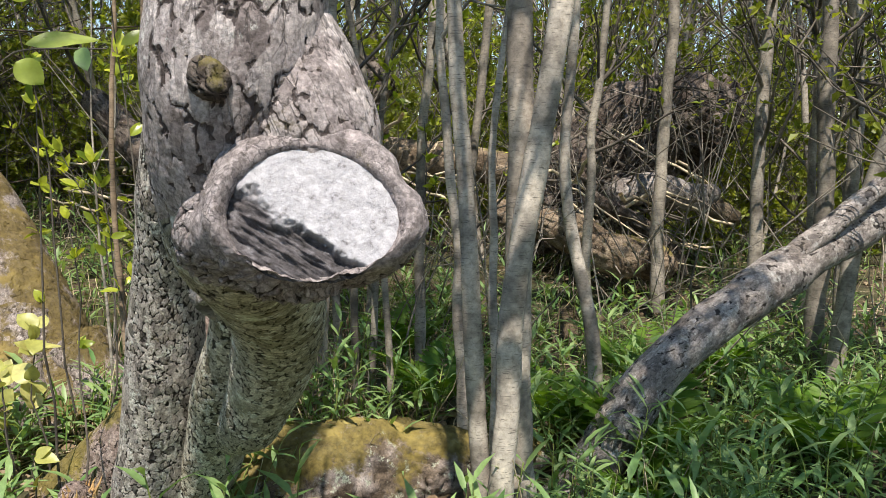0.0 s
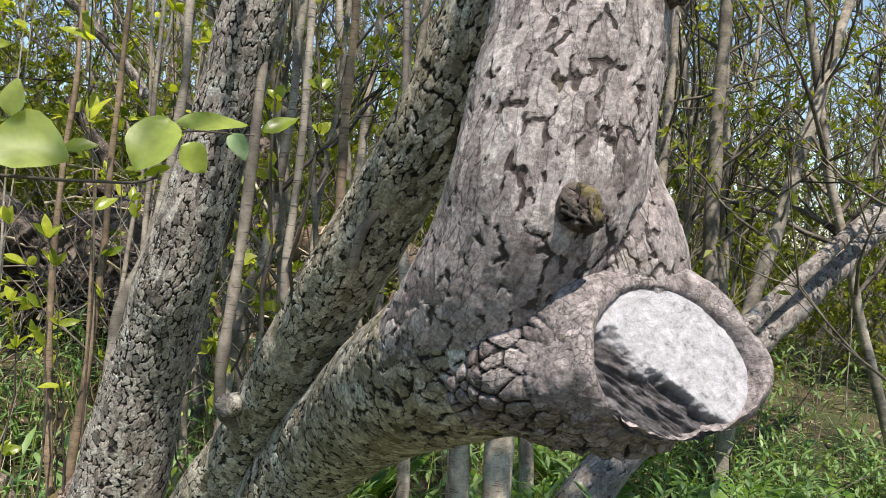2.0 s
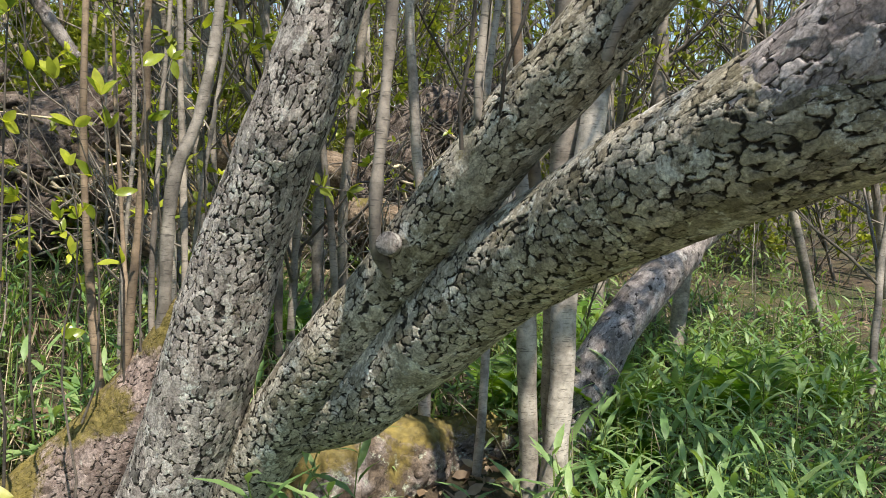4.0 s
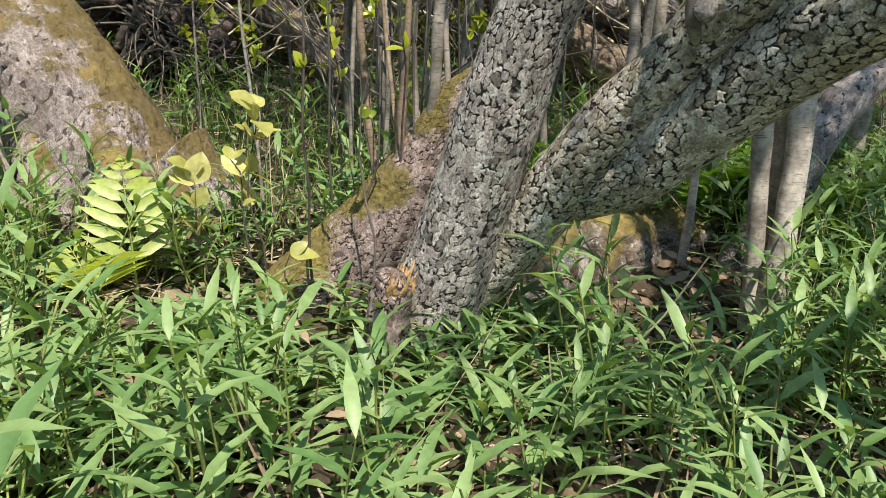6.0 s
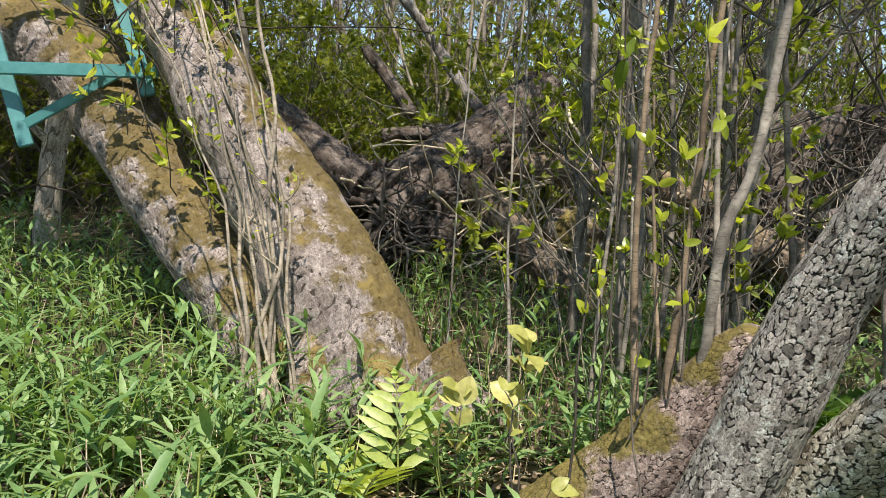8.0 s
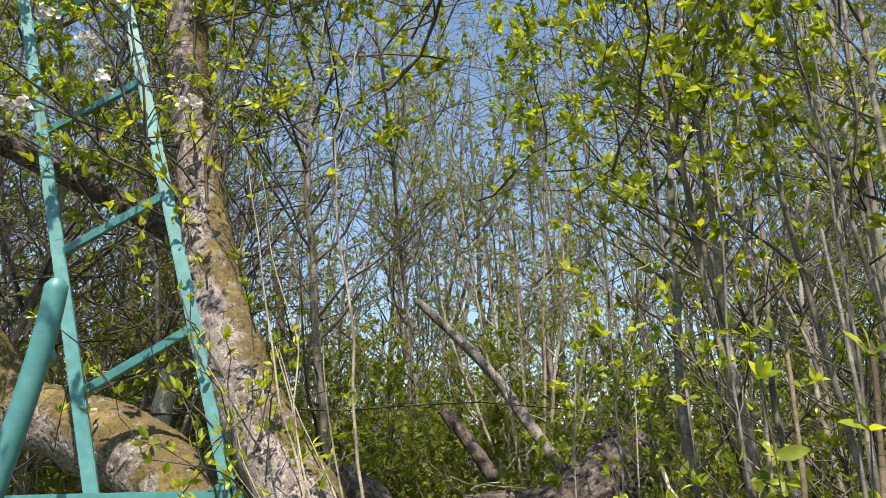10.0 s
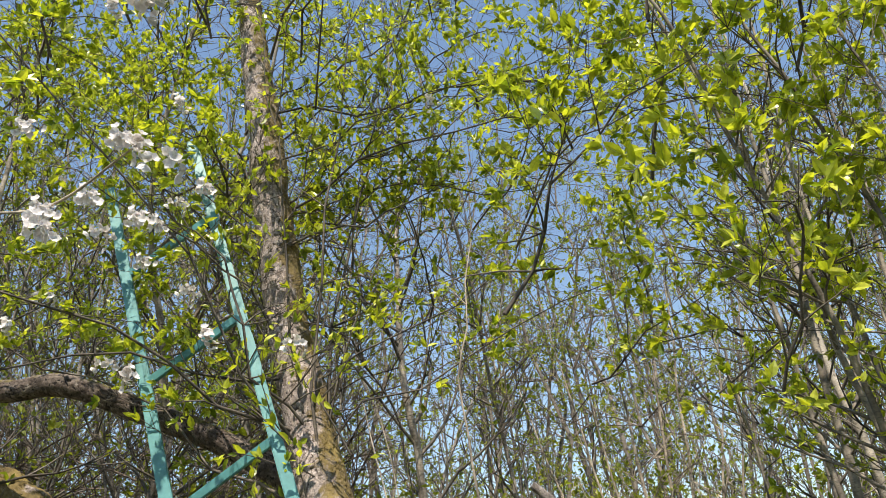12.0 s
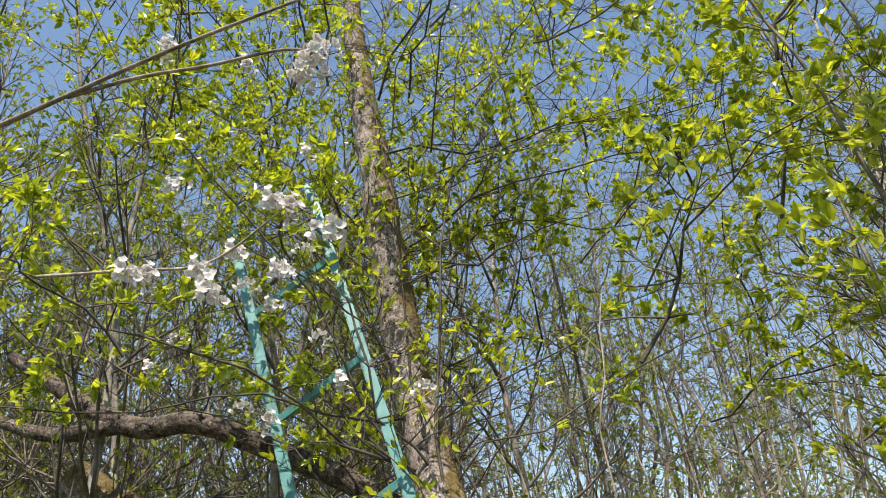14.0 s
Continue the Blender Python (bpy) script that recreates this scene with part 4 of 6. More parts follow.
mossy_stump = thing("mossy_stump", (-0.35, 4.75, 0.3), "low rotten stump covered with moss behind the split log", "stump")
limb("bole", [(-0.40, 4.80, 0.22, 0.20), (-0.38, 4.78, 0.45, 0.17), (-0.33, 4.76, 0.66, 0.16), (-0.31, 4.76, 0.74, 0.10)], bark_moss, mossy_stump, 206, cell=0.03, aspect=2, amp=0.02, fine=0.008, lump=0.4, moss=0.9, tips=True, mossward=(0, -0.5, 0.8))
mossy = thing("mossy_log", (0.2, 2.2, -0.1), "low rotten log covered with golden moss", "log")
limb("bole", [(-0.55, 1.98, -0.06, 0.10), (-0.30, 2.04, -0.04, 0.13), (-0.02, 2.14, -0.04, 0.135), (0.22, 2.22, -0.06, 0.12), (0.5, 2.32, -0.07, 0.11), (0.87, 2.45, -0.10, 0.10), (1.25, 2.58, -0.10, 0.10), (1.6, 2.7, -0.14, 0.09), (2.0, 2.8, -0.2, 0.06)], bark_moss, mossy, 221, cell=0.03, aspect=2, amp=0.022, fine=0.006, lump=0.65, moss=0.95, tips=True)
lean = thing("leaning_dead_trunk", (0.45, 2.05, 0.0), "leaning grey dead trunk forking near its top", "fallen tree")
limb("bole", [(0.32, 2.0, -0.16, 0.09), (0.45, 2.05, 0.02, 0.072), (0.66, 2.15, 0.274, 0.068), (0.94, 2.30, 0.432, 0.074), (1.235, 2.5, 0.551, 0.073), (1.58, 2.7, 0.692, 0.068), (2.1, 3.0, 0.95, 0.06), (3.0, 3.5, 1.4, 0.04)], bark_grey, lean, 231, cell=0.022, aspect=2.2, amp=0.003, fine=0.004, lump=0.16, closed=0.6)
limb("fork", [(1.00, 2.33, 0.46, 0.03), (1.09, 2.39, 0.535, 0.036), (1.30, 2.49, 0.66, 0.036), (1.52, 2.6, 0.79, 0.033), (2.2, 2.9, 1.2, 0.025)], bark_grey, lean, 232, cell=0.022, aspect=2.2, amp=0.003, fine=0.004, closed=0.6)
stump = thing("pale_dead_stem", (-3.24, 4.1, 0.25), "pale barkless stem standing behind the mossy tree", "dead stem")
bark_bare = bark("bare_pale_wood", (0.16, 0.13, 0.10), (0.46, 0.40, 0.335), (0.62, 0.56, 0.48), lichen=(0.62, 0.57, 0.50), lichen_from=0.6, wash=(0.40, 0.33, 0.26), flake=50, long=0.12)
limb("bole", [(-3.26, 4.1, 0.10, 0.075), (-3.24, 4.1, 0.35, 0.066), (-3.22, 4.1, 0.81, 0.064), (-3.17, 4.1, 1.12, 0.06), (-3.1, 4.1, 1.8, 0.05)], bark_bare, stump, 241, cell=0.04, aspect=4, amp=0.004, fine=0.005, lump=0.2, closed=0.5)
limb("branch_stub", [(-3.21, 4.08, 0.93, 0.022), (-3.26, 4.02, 1.0, 0.019), (-3.30, 3.98, 1.05, 0.012)], bark_bare, stump, 244, cell=0.02, aspect=3, amp=0.003, fine=0.004, lump=0.3, tips=True)
fallen("fallen_branch", [(-1.95, 5.5, 2.55, 0.028), (-1.446, 5.5, 2.05, 0.036), (-1.19, 5.35, 1.67, 0.040), (-0.95, 5.2, 1.33, 0.042)], bark_grey, "pale fallen branch propped on the uprooted trunk", 242, cell=0.03, amp=0.002, fine=0.01)
fallen("fallen_branch", [(-1.75, 5.4, 1.75, 0.04), (-1.55, 5.3, 1.5, 0.045), (-1.40, 5.2, 1.28, 0.05)], bark_dead, "broken brown branch standing by the uprooted trunk", 243, cell=0.03, amp=0.004, fine=0.01)


# ---- saplings ----
def sprigs(line, radii, rng, count, start, reach, leaf, per_twig=4, rise=0.9, subs=3, m=6, rosette=False):
    """Side branches of a stem, their twigs and the leaves on them: rods, and leaf places, ways and lengths."""
    rods, at, way, size = [], [], [], []
    n = len(line)
    for _ in range(count):
        k = int(rng.uniform(start, 0.97) * (n - 1))
        p, r = line[k], radii[k]
        a = rng.uniform(0, 2 * np.pi)
        w = np.array([np.cos(a), np.sin(a), rise * rng.uniform(0.5, 1.5)])
        w /= np.linalg.norm(w)
        length = reach * rng.uniform(0.4, 1.0) * (1.15 - 0.6 * k / n)
        pts = [p]
        for _i in range(m):
            w = w + rng.normal(0, 0.13 * (6 / m) ** 0.5, 3) + (0, 0, 0.05)
            w /= np.linalg.norm(w)
            pts.append(pts[-1] + w * length / m)
        pts = np.array(pts)
        br = min(r * 0.6, 0.004 + 0.008 * length)
        rods.append((pts, br * np.linspace(1, 0.25, m + 1)))
        ends = [(pts[-1], w)]
        for _j in range(subs):
            i = rng.integers(min(2, m - 1), m)
            tw = w + rng.normal(0, 0.55, 3)
            tw /= np.linalg.norm(tw)
            tl = length * rng.uniform(0.2, 0.5)
            tp = pts[i] + np.linspace(0, 1, 4)[:, None] * tw * tl + np.linspace(0, 1, 4)[:, None] ** 2 * np.array([0, 0, 0.2]) * tl
            rods.append((tp, br * 0.5 * np.linspace(1, 0.35, 4)))
            ends += [(tp[-1], tw), (tp[2], tw)]
        for e, ew in ends:
            if rosette:
                if rng.random() < 0.42:
                    continue
                big = rng.uniform(0.55, 1.25)
                for _l in range(rng.integers(4, 5 + per_twig)):
                    at.append(e + rng.normal(0, 0.004, 3))
                    way.append(ew * 0.55 + rng.normal(0, 0.55, 3) + (0, 0, 0.15))
                    size.append(leaf * big * rng.uniform(0.7, 1.1))
                continue
            for _l in range(rng.integers(1, per_twig + 1)):
                d = ew * 0.5 + rng.normal(0, 0.6, 3) + (0, 0, 0.25)
                at.append(e + rng.normal(0, 0.008, 3))
                way.append(d)
                size.append(leaf * rng.uniform(0.5, 1.2))
    return rods, np.array(at), np.array(way), np.array(size)


def ups(n, rng, tilt=0.7):
    return np.array([0, 0, 1.0]) + rng.normal(0, tilt, (n, 3))


def sapling(path, radius, seed, label, branches=14, start=0.3, reach=0.8, leaf=0.035, bark_=None, leaf_mat=None, fine_leaves=False, per_twig=4, name="sapling", group="saplings", subs=3):
    """A thin young tree along the path."""
    rng = np.random.default_rng(seed)
    base = Vector(path[0])
    t = thing(name, base, label, "young tree", group)
    line = spline([(*p, 0) for p in path], 0.06)[:, :3]
    line = line + 0.022 * np.stack([grain(line * 1.7 + seed * 3.1, seed + k) + 0.4 * grain(line * 5.3 + seed * 1.7, seed + 5 + k) for k in range(3)], 1) * (1, 1, 0)
    radii = radius * np.linspace(1.08, 0.25, len(line)) * (1 + 0.08 * grain(line * 5, seed) + 0.10 * grain(line * 19, seed + 3))
    v, f = strands([(line, radii)], 10)
    piece("trunk", mesh_of("trunk", v, f, bark_ or stem_grey), t)
    rods, at, way, size = sprigs(line, radii, rng, branches, start, reach, leaf, per_twig, subs=subs, rosette=fine_leaves)
    v, f = strands(rods, 4)
    tagged(piece("crown", mesh_of("crown", v, f, stem_mid if bark_ is None else bark_), t), kind="stuff")
    make = leaves if fine_leaves else small_leaves
    v, f = make(at, way, ups(len(at), rng), size, size * rng.uniform(0.45, 0.62, len(at)))
    tagged(piece("foliage", mesh_of("foliage", v, f, leaf_mat or leaf_wood, smooth=False), t), kind="stuff")
    return t


# the clump of stems beyond the sawn limb
CLUMP = "slender grey-barked sapling in a clump"
sapling([(0.10, 1.65, -0.10), (0.103, 1.65, 0.11), (0.07, 1.65, 0.764), (0.045, 1.65, 1.186), (0.0, 1.7, 2.6), (-0.02, 1.75, 4.2)], 0.021, 301, CLUMP, 10, 0.5, 0.9, bark_=stem_pale)
sapling([(0.12, 1.62, -0.10), (0.134, 1.62, 0.12), (0.192, 1.62, 0.643), (0.258, 1.62, 1.178), (0.4, 1.65, 2.6), (0.5, 1.7, 4.4)], 0.029, 302, CLUMP, 10, 0.5, 0.9, bark_=stem_pale)
sapling([(0.21, 1.68, -0.10), (0.209, 1.68, 0.10), (0.202, 1.68, 0.826), (0.196, 1.68, 1.192), (0.2, 1.7, 2.6), (0.25, 1.7, 4.8)], 0.033, 303, CLUMP, 10, 0.5, 0.9, bark_=stem_pale)
sapling([(0.08, 2.2, -0.05), (0.061, 2.2, 0.514), (0.003, 2.2, 1.105), (-0.05, 2.2, 2.5)], 0.019, 304, CLUMP, 8, 0.5, 0.7, bark_=stem_pale)
sapling([(0.14, 2.0, -0.05), (0.15, 2.0, 0.5), (0.17, 2.0, 1.2), (0.2, 2.0, 2.8)], 0.013, 305, CLUMP, 8, 0.5, 0.7, bark_=stem_pale)
sapling([(0.50, 2.4, 0.0), (0.474, 2.4, 0.322), (0.403, 2.4, 0.777), (0.41, 2.4, 1.354), (0.45, 2.4, 3.0)], 0.022, 306, CLUMP, 8, 0.5, 0.7, bark_=stem_pale)
# the stand of stems between the two trees
STAND = "tall thin sapling with opening leaves"
for k, (pts, r) in enumerate([
    ([(-0.63, 3.3, 0.08), (-0.624, 3.3, 0.373), (-0.605, 3.3, 1.046), (-0.63, 3.3, 1.591), (-0.585, 3.3, 2.424), (-0.5, 3.4, 4.6)], 0.031),
    ([(-0.48, 2.8, 0.05), (-0.483, 2.8, 0.461), (-0.49, 2.8, 0.757), (-0.56, 2.8, 1.2), (-0.6, 2.8, 2.4), (-0.55, 2.9, 4.0)], 0.030),
    ([(-0.47, 2.2, -0.03), (-0.432, 2.2, 0.561), (-0.333, 2.2, 0.997), (-0.274, 2.2, 1.881), (-0.2, 2.2, 3.6)], 0.023),
    ([(-0.40, 2.4, -0.03), (-0.36, 2.4, 0.6), (-0.36, 2.4, 1.2), (-0.33, 2.4, 2.2), (-0.3, 2.5, 4.2)], 0.017),
    ([(-0.25, 2.6, -0.03), (-0.21, 2.6, 0.7), (-0.16, 2.6, 1.4), (-0.12, 2.6, 2.4), (0.0, 2.7, 4.4)], 0.022),
    ([(-0.10, 2.9, 0.0), (-0.09, 2.9, 0.8), (-0.02, 2.9, 1.6), (0.0, 2.9, 2.6), (0.1, 2.9, 4.8)], 0.028),
    ([(-0.33, 3.1, 0.05), (-0.30, 3.1, 0.8), (-0.34, 3.1, 1.6), (-0.30, 3.1, 2.6), (-0.3, 3.1, 4.8)], 0.024),
    ([(-0.72, 2.35, 0.0), (-0.72, 2.35, 0.5), (-0.69, 2.35, 1.0), (-0.70, 2.35, 1.7), (-0.66, 2.4, 3.0)], 0.012),
    ([(-0.60, 2.5, 0.0), (-0.58, 2.5, 0.5), (-0.60, 2.5, 1.0), (-0.57, 2.5, 1.7), (-0.5, 2.5, 3.2)], 0.014),
    ([(-0.55, 2.15, -0.03), (-0.54, 2.15, 0.5), (-0.50, 2.15, 0.9), (-0.46, 2.15, 1.5), (-0.4, 2.2, 2.8)], 0.012),
    ([(0.10, 3.3, 0.0), (0.12, 3.3, 0.9), (0.2, 3.3, 1.8), (0.25, 3.3, 2.8), (0.3, 3.4, 5.0)], 0.03),
    ([(-1.00, 2.2, 0.05), (-1.0, 2.2, 0.366), (-1.019, 2.2, 0.951), (-1.0, 2.2, 1.5)], 0.0085),
    ([(-1.16, 2.6, 0.1), (-1.15, 2.6, 0.6), (-1.13, 2.6, 1.1), (-1.10, 2.6, 1.7)], 0.007),
    ]):
    sapling(pts, r * (0.72 if k in (0, 2, 5, 10) else 0.56), 320 + k, STAND, 20 if r > 0.01 else 8, 0.10, 0.6, 0.042, leaf_mat=leaf_spring if k % 3 else leaf_wood, fine_leaves=True, per_twig=3)
# grey stems beyond the leaning dead trunk
for k, (pts, r) in enumerate([
    ([(1.30, 3.25, 0.0), (1.33, 3.25, 0.7), (1.36, 3.25, 1.4), (1.42, 3.3, 2.6), (1.5, 3.3, 4.8)], 0.028),
    ([(1.58, 3.2, 0.0), (1.60, 3.2, 0.8), (1.58, 3.2, 1.5), (1.62, 3.2, 2.8), (1.7, 3.3, 5.2)], 0.038),
    ([(1.55, 2.95, 0.0), (1.66, 2.95, 0.7), (1.85, 2.95, 1.4), (2.2, 3.0, 2.6), (2.5, 3.0, 4.2)], 0.034),
    ([(1.12, 3.9, 0.1), (1.10, 3.9, 1.0), (1.14, 3.9, 2.0), (1.2, 4.0, 4.8)], 0.034),
    ([(0.62, 3.1, 0.0), (0.60, 3.1, 0.9), (0.66, 3.1, 1.8), (0.7, 3.2, 4.4)], 0.020),
    ([(1.95, 3.7, 0.0), (1.98, 3.7, 1.0), (1.94, 3.7, 2.0), (2.0, 3.8, 5.0)], 0.036),
]):
    sapling(pts, r, 370 + k, "grey-barked young tree beyond the leaning trunk", 22, 0.16, 0.8, 0.045)
# a pale fan of stems from one stool behind the uprooted tree
rng = np.random.default_rng(380)
for k in range(8):
    lx = -0.75 + 1.5 * k / 7 + rng.normal(0, 0.06)
    h = rng.uniform(3.0, 4.2)
    sapling([(-1.12 + 0.06 * lx, 5.9, 0.35), (-1.12 + 0.30 * lx, 5.9, 1.25), (-1.10 + 0.85 * lx, 5.95, 0.35 + 0.62 * h), (-1.1 + 1.3 * lx, 6.0, 0.35 + h)], rng.uniform(0.011, 0.021), 381 + k, "pale slender stem of a coppiced shrub", 12, 0.35, 0.7, 0.04, stem_vine, leaf_wood, group="coppiced stems")
# a bundle of thin stems against the mossy tree
rng = np.random.default_rng(77)
for k in range(13):
    x, y, z = -1.62 + rng.normal(0, 0.045), 2.17 + rng.normal(0, 0.025), 0.02
    drift = rng.normal(0, 0.05)
    top = 1.15 + 0.5 * (k % 3 == 0) + 1.1 * (k % 5 == 0)
    pts = []
    while z < top:
        pts.append((x, y, z))
        z += 0.17
        x += -0.022 - 0.03 * (z > 0.8) + 0.17 * drift * z + rng.normal(0, 0.019)
        y += 0.022 + rng.normal(0, 0.010)
    sapling(pts, rng.uniform(0.004, 0.0105), 350 + k, "thin bare stem of a bundle growing against the mossy tree", 2, 0.4, 0.32, 0.03, stem_vine, leaf_spring, group="bundled stems", subs=2, per_twig=1)


# the thicket all round: a few kinds, copied
KINDS = []
for k in range(9):
    rng = np.random.default_rng(400 + k)
    h = rng.uniform(5.2, 8.8)
    lx, ly = rng.normal(0, 0.35, 2)
    bend = rng.normal(0, 0.28, 2)
    KINDS.append(sapling([(0, 0, -0.15), (bend[0], bend[1], h * 0.33), (lx * 0.6, ly * 0.6, h * 0.66), (lx, ly, h)], rng.uniform(0.013, 0.032), 410 + k,
                         "slender grey sapling of the thicket", 42, 0.10, 1.2, 0.05, per_twig=4, group="thicket", subs=4))


def clear(x, y):
    """Whether a sapling may stand here."""
    if y < 3.4 and -3.6 < x < 1.3:
        return False
    if -4.2 < x < 0.6 and y > 5.6 and (x * 7.3 + y * 3.1) % 1.0 < 0.4:
        return False
    return not (-2.6 < x < -0.2 and y < 5.6) and not (0.2 < x < 1.6 and y < 4.6) and not (-3.6 < x < -1.5 and y < 4.6)


rng = np.random.default_rng(99)
spots = []
while len(spots) < 88:
    y = 2.2 + 9.5 * rng.random() ** 0.9
    x = rng.uniform(-1.15 * y - 1.5, 1.15 * y + 1.5)
    if clear(x, y) and all((x - a) ** 2 + (y - b) ** 2 > 0.05 for a, b in spots):
        spots.append((x, y))
for k in range(9):
    a = rng.uniform(math.pi * 1.04, math.pi * 1.42)
    d = rng.uniform(3.5, 8.0)
    spots.append((-0.9 + d * math.cos(a) * 1.2, 0.2 + d * math.sin(a)))
for k in range(34):
    spots.append((rng.uniform(-9.0, -4.3), rng.uniform(3.2, 8.5)))
# the first six stand out of view, added to shade the undergrowth at right
spots += [(1.7, -0.7), (2.1, -1.1), (2.5, -0.5), (2.0, -0.25), (2.9, -0.9), (3.2, -0.3), (4.6, 0.6), (5.2, 1.5), (5.6, -0.2), (4.9, -1.0), (6.2, 1.0), (6.5, 0.1)]
used = set()
for k, (x, y) in enumerate(spots):
    z = float(ground_at(x, y)[0])
    i = k % len(KINDS)
    s = rng.uniform(0.75, 1.2)
    m = pose(x, y, z, rng.normal(0, 3.5), rng.normal(0, 3.5), rng.uniform(0, 360)) @ Matrix.Diagonal((s, s, s, 1))
    if i not in used:
        used.add(i)
        KINDS[i].matrix_basis = m
    else:
        copy_thing(KINDS[i], m @ Matrix.Diagonal([1 / c for c in KINDS[i].scale] + [1]))


def far_woods():
    """The woods beyond, too many to tell apart."""
    rng = np.random.default_rng(1234)
    rods, at, way, size = [], [], [], []
    for k in range(430):
        a, d = rng.uniform(-0.25, math.pi + 0.25), 11.5 + 26 * rng.random()
        if k % 5 == 0:
            a, d = rng.uniform(0, 2 * math.pi), rng.uniform(14, 38)
        if 1.5 < a < 2.25 and k % 2:
            continue
        x, y = -0.5 + d * math.cos(a), 1 + d * math.sin(a)
        h = rng.uniform(6, 12)
        z = float(ground_at(x, y)[0]) - 0.2
        line = np.array([(x, y, z)]) + np.linspace(0, 1, 7)[:, None] * np.array([rng.normal(0, 0.6), rng.normal(0, 0.6), h])
        line = line + rng.normal(0, 0.11, line.shape)
        rad = rng.uniform(0.03, 0.09) * np.linspace(1.1, 0.2, 7)
        rods.append((line, rad))
        r2, p, w, s = sprigs(line, rad, rng, 22, 0.08, 1.9, 0.10, 5, subs=3, m=3)
        rods += r2
        at.append(p), way.append(w), size.append(s)
    for k in range(105):
        a, d = rng.uniform(0.32, 0.86) * math.pi, 9.0 + 14 * rng.random()
        x, y = -1.5 + d * math.cos(a), 0.3 + d * math.sin(a)
        h = rng.uniform(0.62, 0.98) * d
        z = float(ground_at(x, y)[0]) - 0.2
        line = np.array([(x, y, z)]) + np.linspace(0, 1, 9)[:, None] * np.array([rng.normal(0, 0.8), rng.normal(0, 0.8), h])
        line = line + rng.normal(0, 0.13, line.shape)
        rad = rng.uniform(0.03, 0.07) * np.linspace(1.1, 0.2, 9)
        rods.append((line, rad))
        r2, p, w, s = sprigs(line, rad, rng, 40, 0.12, 1.7, 0.075, 4, rise=0.6, subs=5, m=3)
        rods += r2
        at.append(p), way.append(w), size.append(s)
    for k in range(620):
        a, d = rng.uniform(-0.3, math.pi + 0.3), 6.2 + 16 * rng.random()
        x, y = -0.5 + d * math.cos(a), 1 + d * math.sin(a)
        z = float(ground_at(x, y)[0]) - 0.1
        h = rng.uniform(1.2, 3.2)
        line = np.array([(x, y, z)]) + np.linspace(0, 1, 6)[:, None] * np.array([rng.normal(0, 0.4), rng.normal(0, 0.4), h])
        rad = rng.uniform(0.008, 0.02) * np.linspace(1.1, 0.3, 6)
        rods.append((line, rad))
        r2, p, w, s = sprigs(line, rad, rng, 12, 0.05, 1.0, 0.075, 5, subs=3, m=3)
        rods += r2
        at.append(p), way.append(w), size.append(s)
    for k in range(380):
        x, y = rng.uniform(-5.5, 4.5), rng.uniform(5.2, 9.5)
        z = float(ground_at(x, y)[0]) - 0.1
        h = rng.uniform(0.7, 2.2)
        line = np.array([(x, y, z)]) + np.linspace(0, 1, 6)[:, None] * np.array([rng.normal(0, 0.45), rng.normal(0, 0.45), h])
        rad = rng.uniform(0.004, 0.012) * np.linspace(1.1, 0.3, 6)
        rods.append((line, rad))
        r2, p, w, s = sprigs(line, rad, rng, 18, 0.03, 0.7, 0.062, 6, subs=3, m=3)
        rods += r2
        at.append(p), way.append(w), size.append(s)
    v, f = strands(rods, 3)
    at, way, size = np.vstack(at), np.vstack(way), np.concatenate(size)
    tagged(piece("far_stems", mesh_of("far_stems", v, f, stem_mid)), "distant stems and twigs of the woods", "woods", kind="stuff")
    v, f = small_leaves(at, way, ups(len(at), rng), size, size * 0.6)
    tagged(piece("far_foliage", mesh_of("far_foliage", v, f, leaf_wood, smooth=False)), "distant pale green spring foliage of the woods", "woods", kind="stuff")


far_woods()


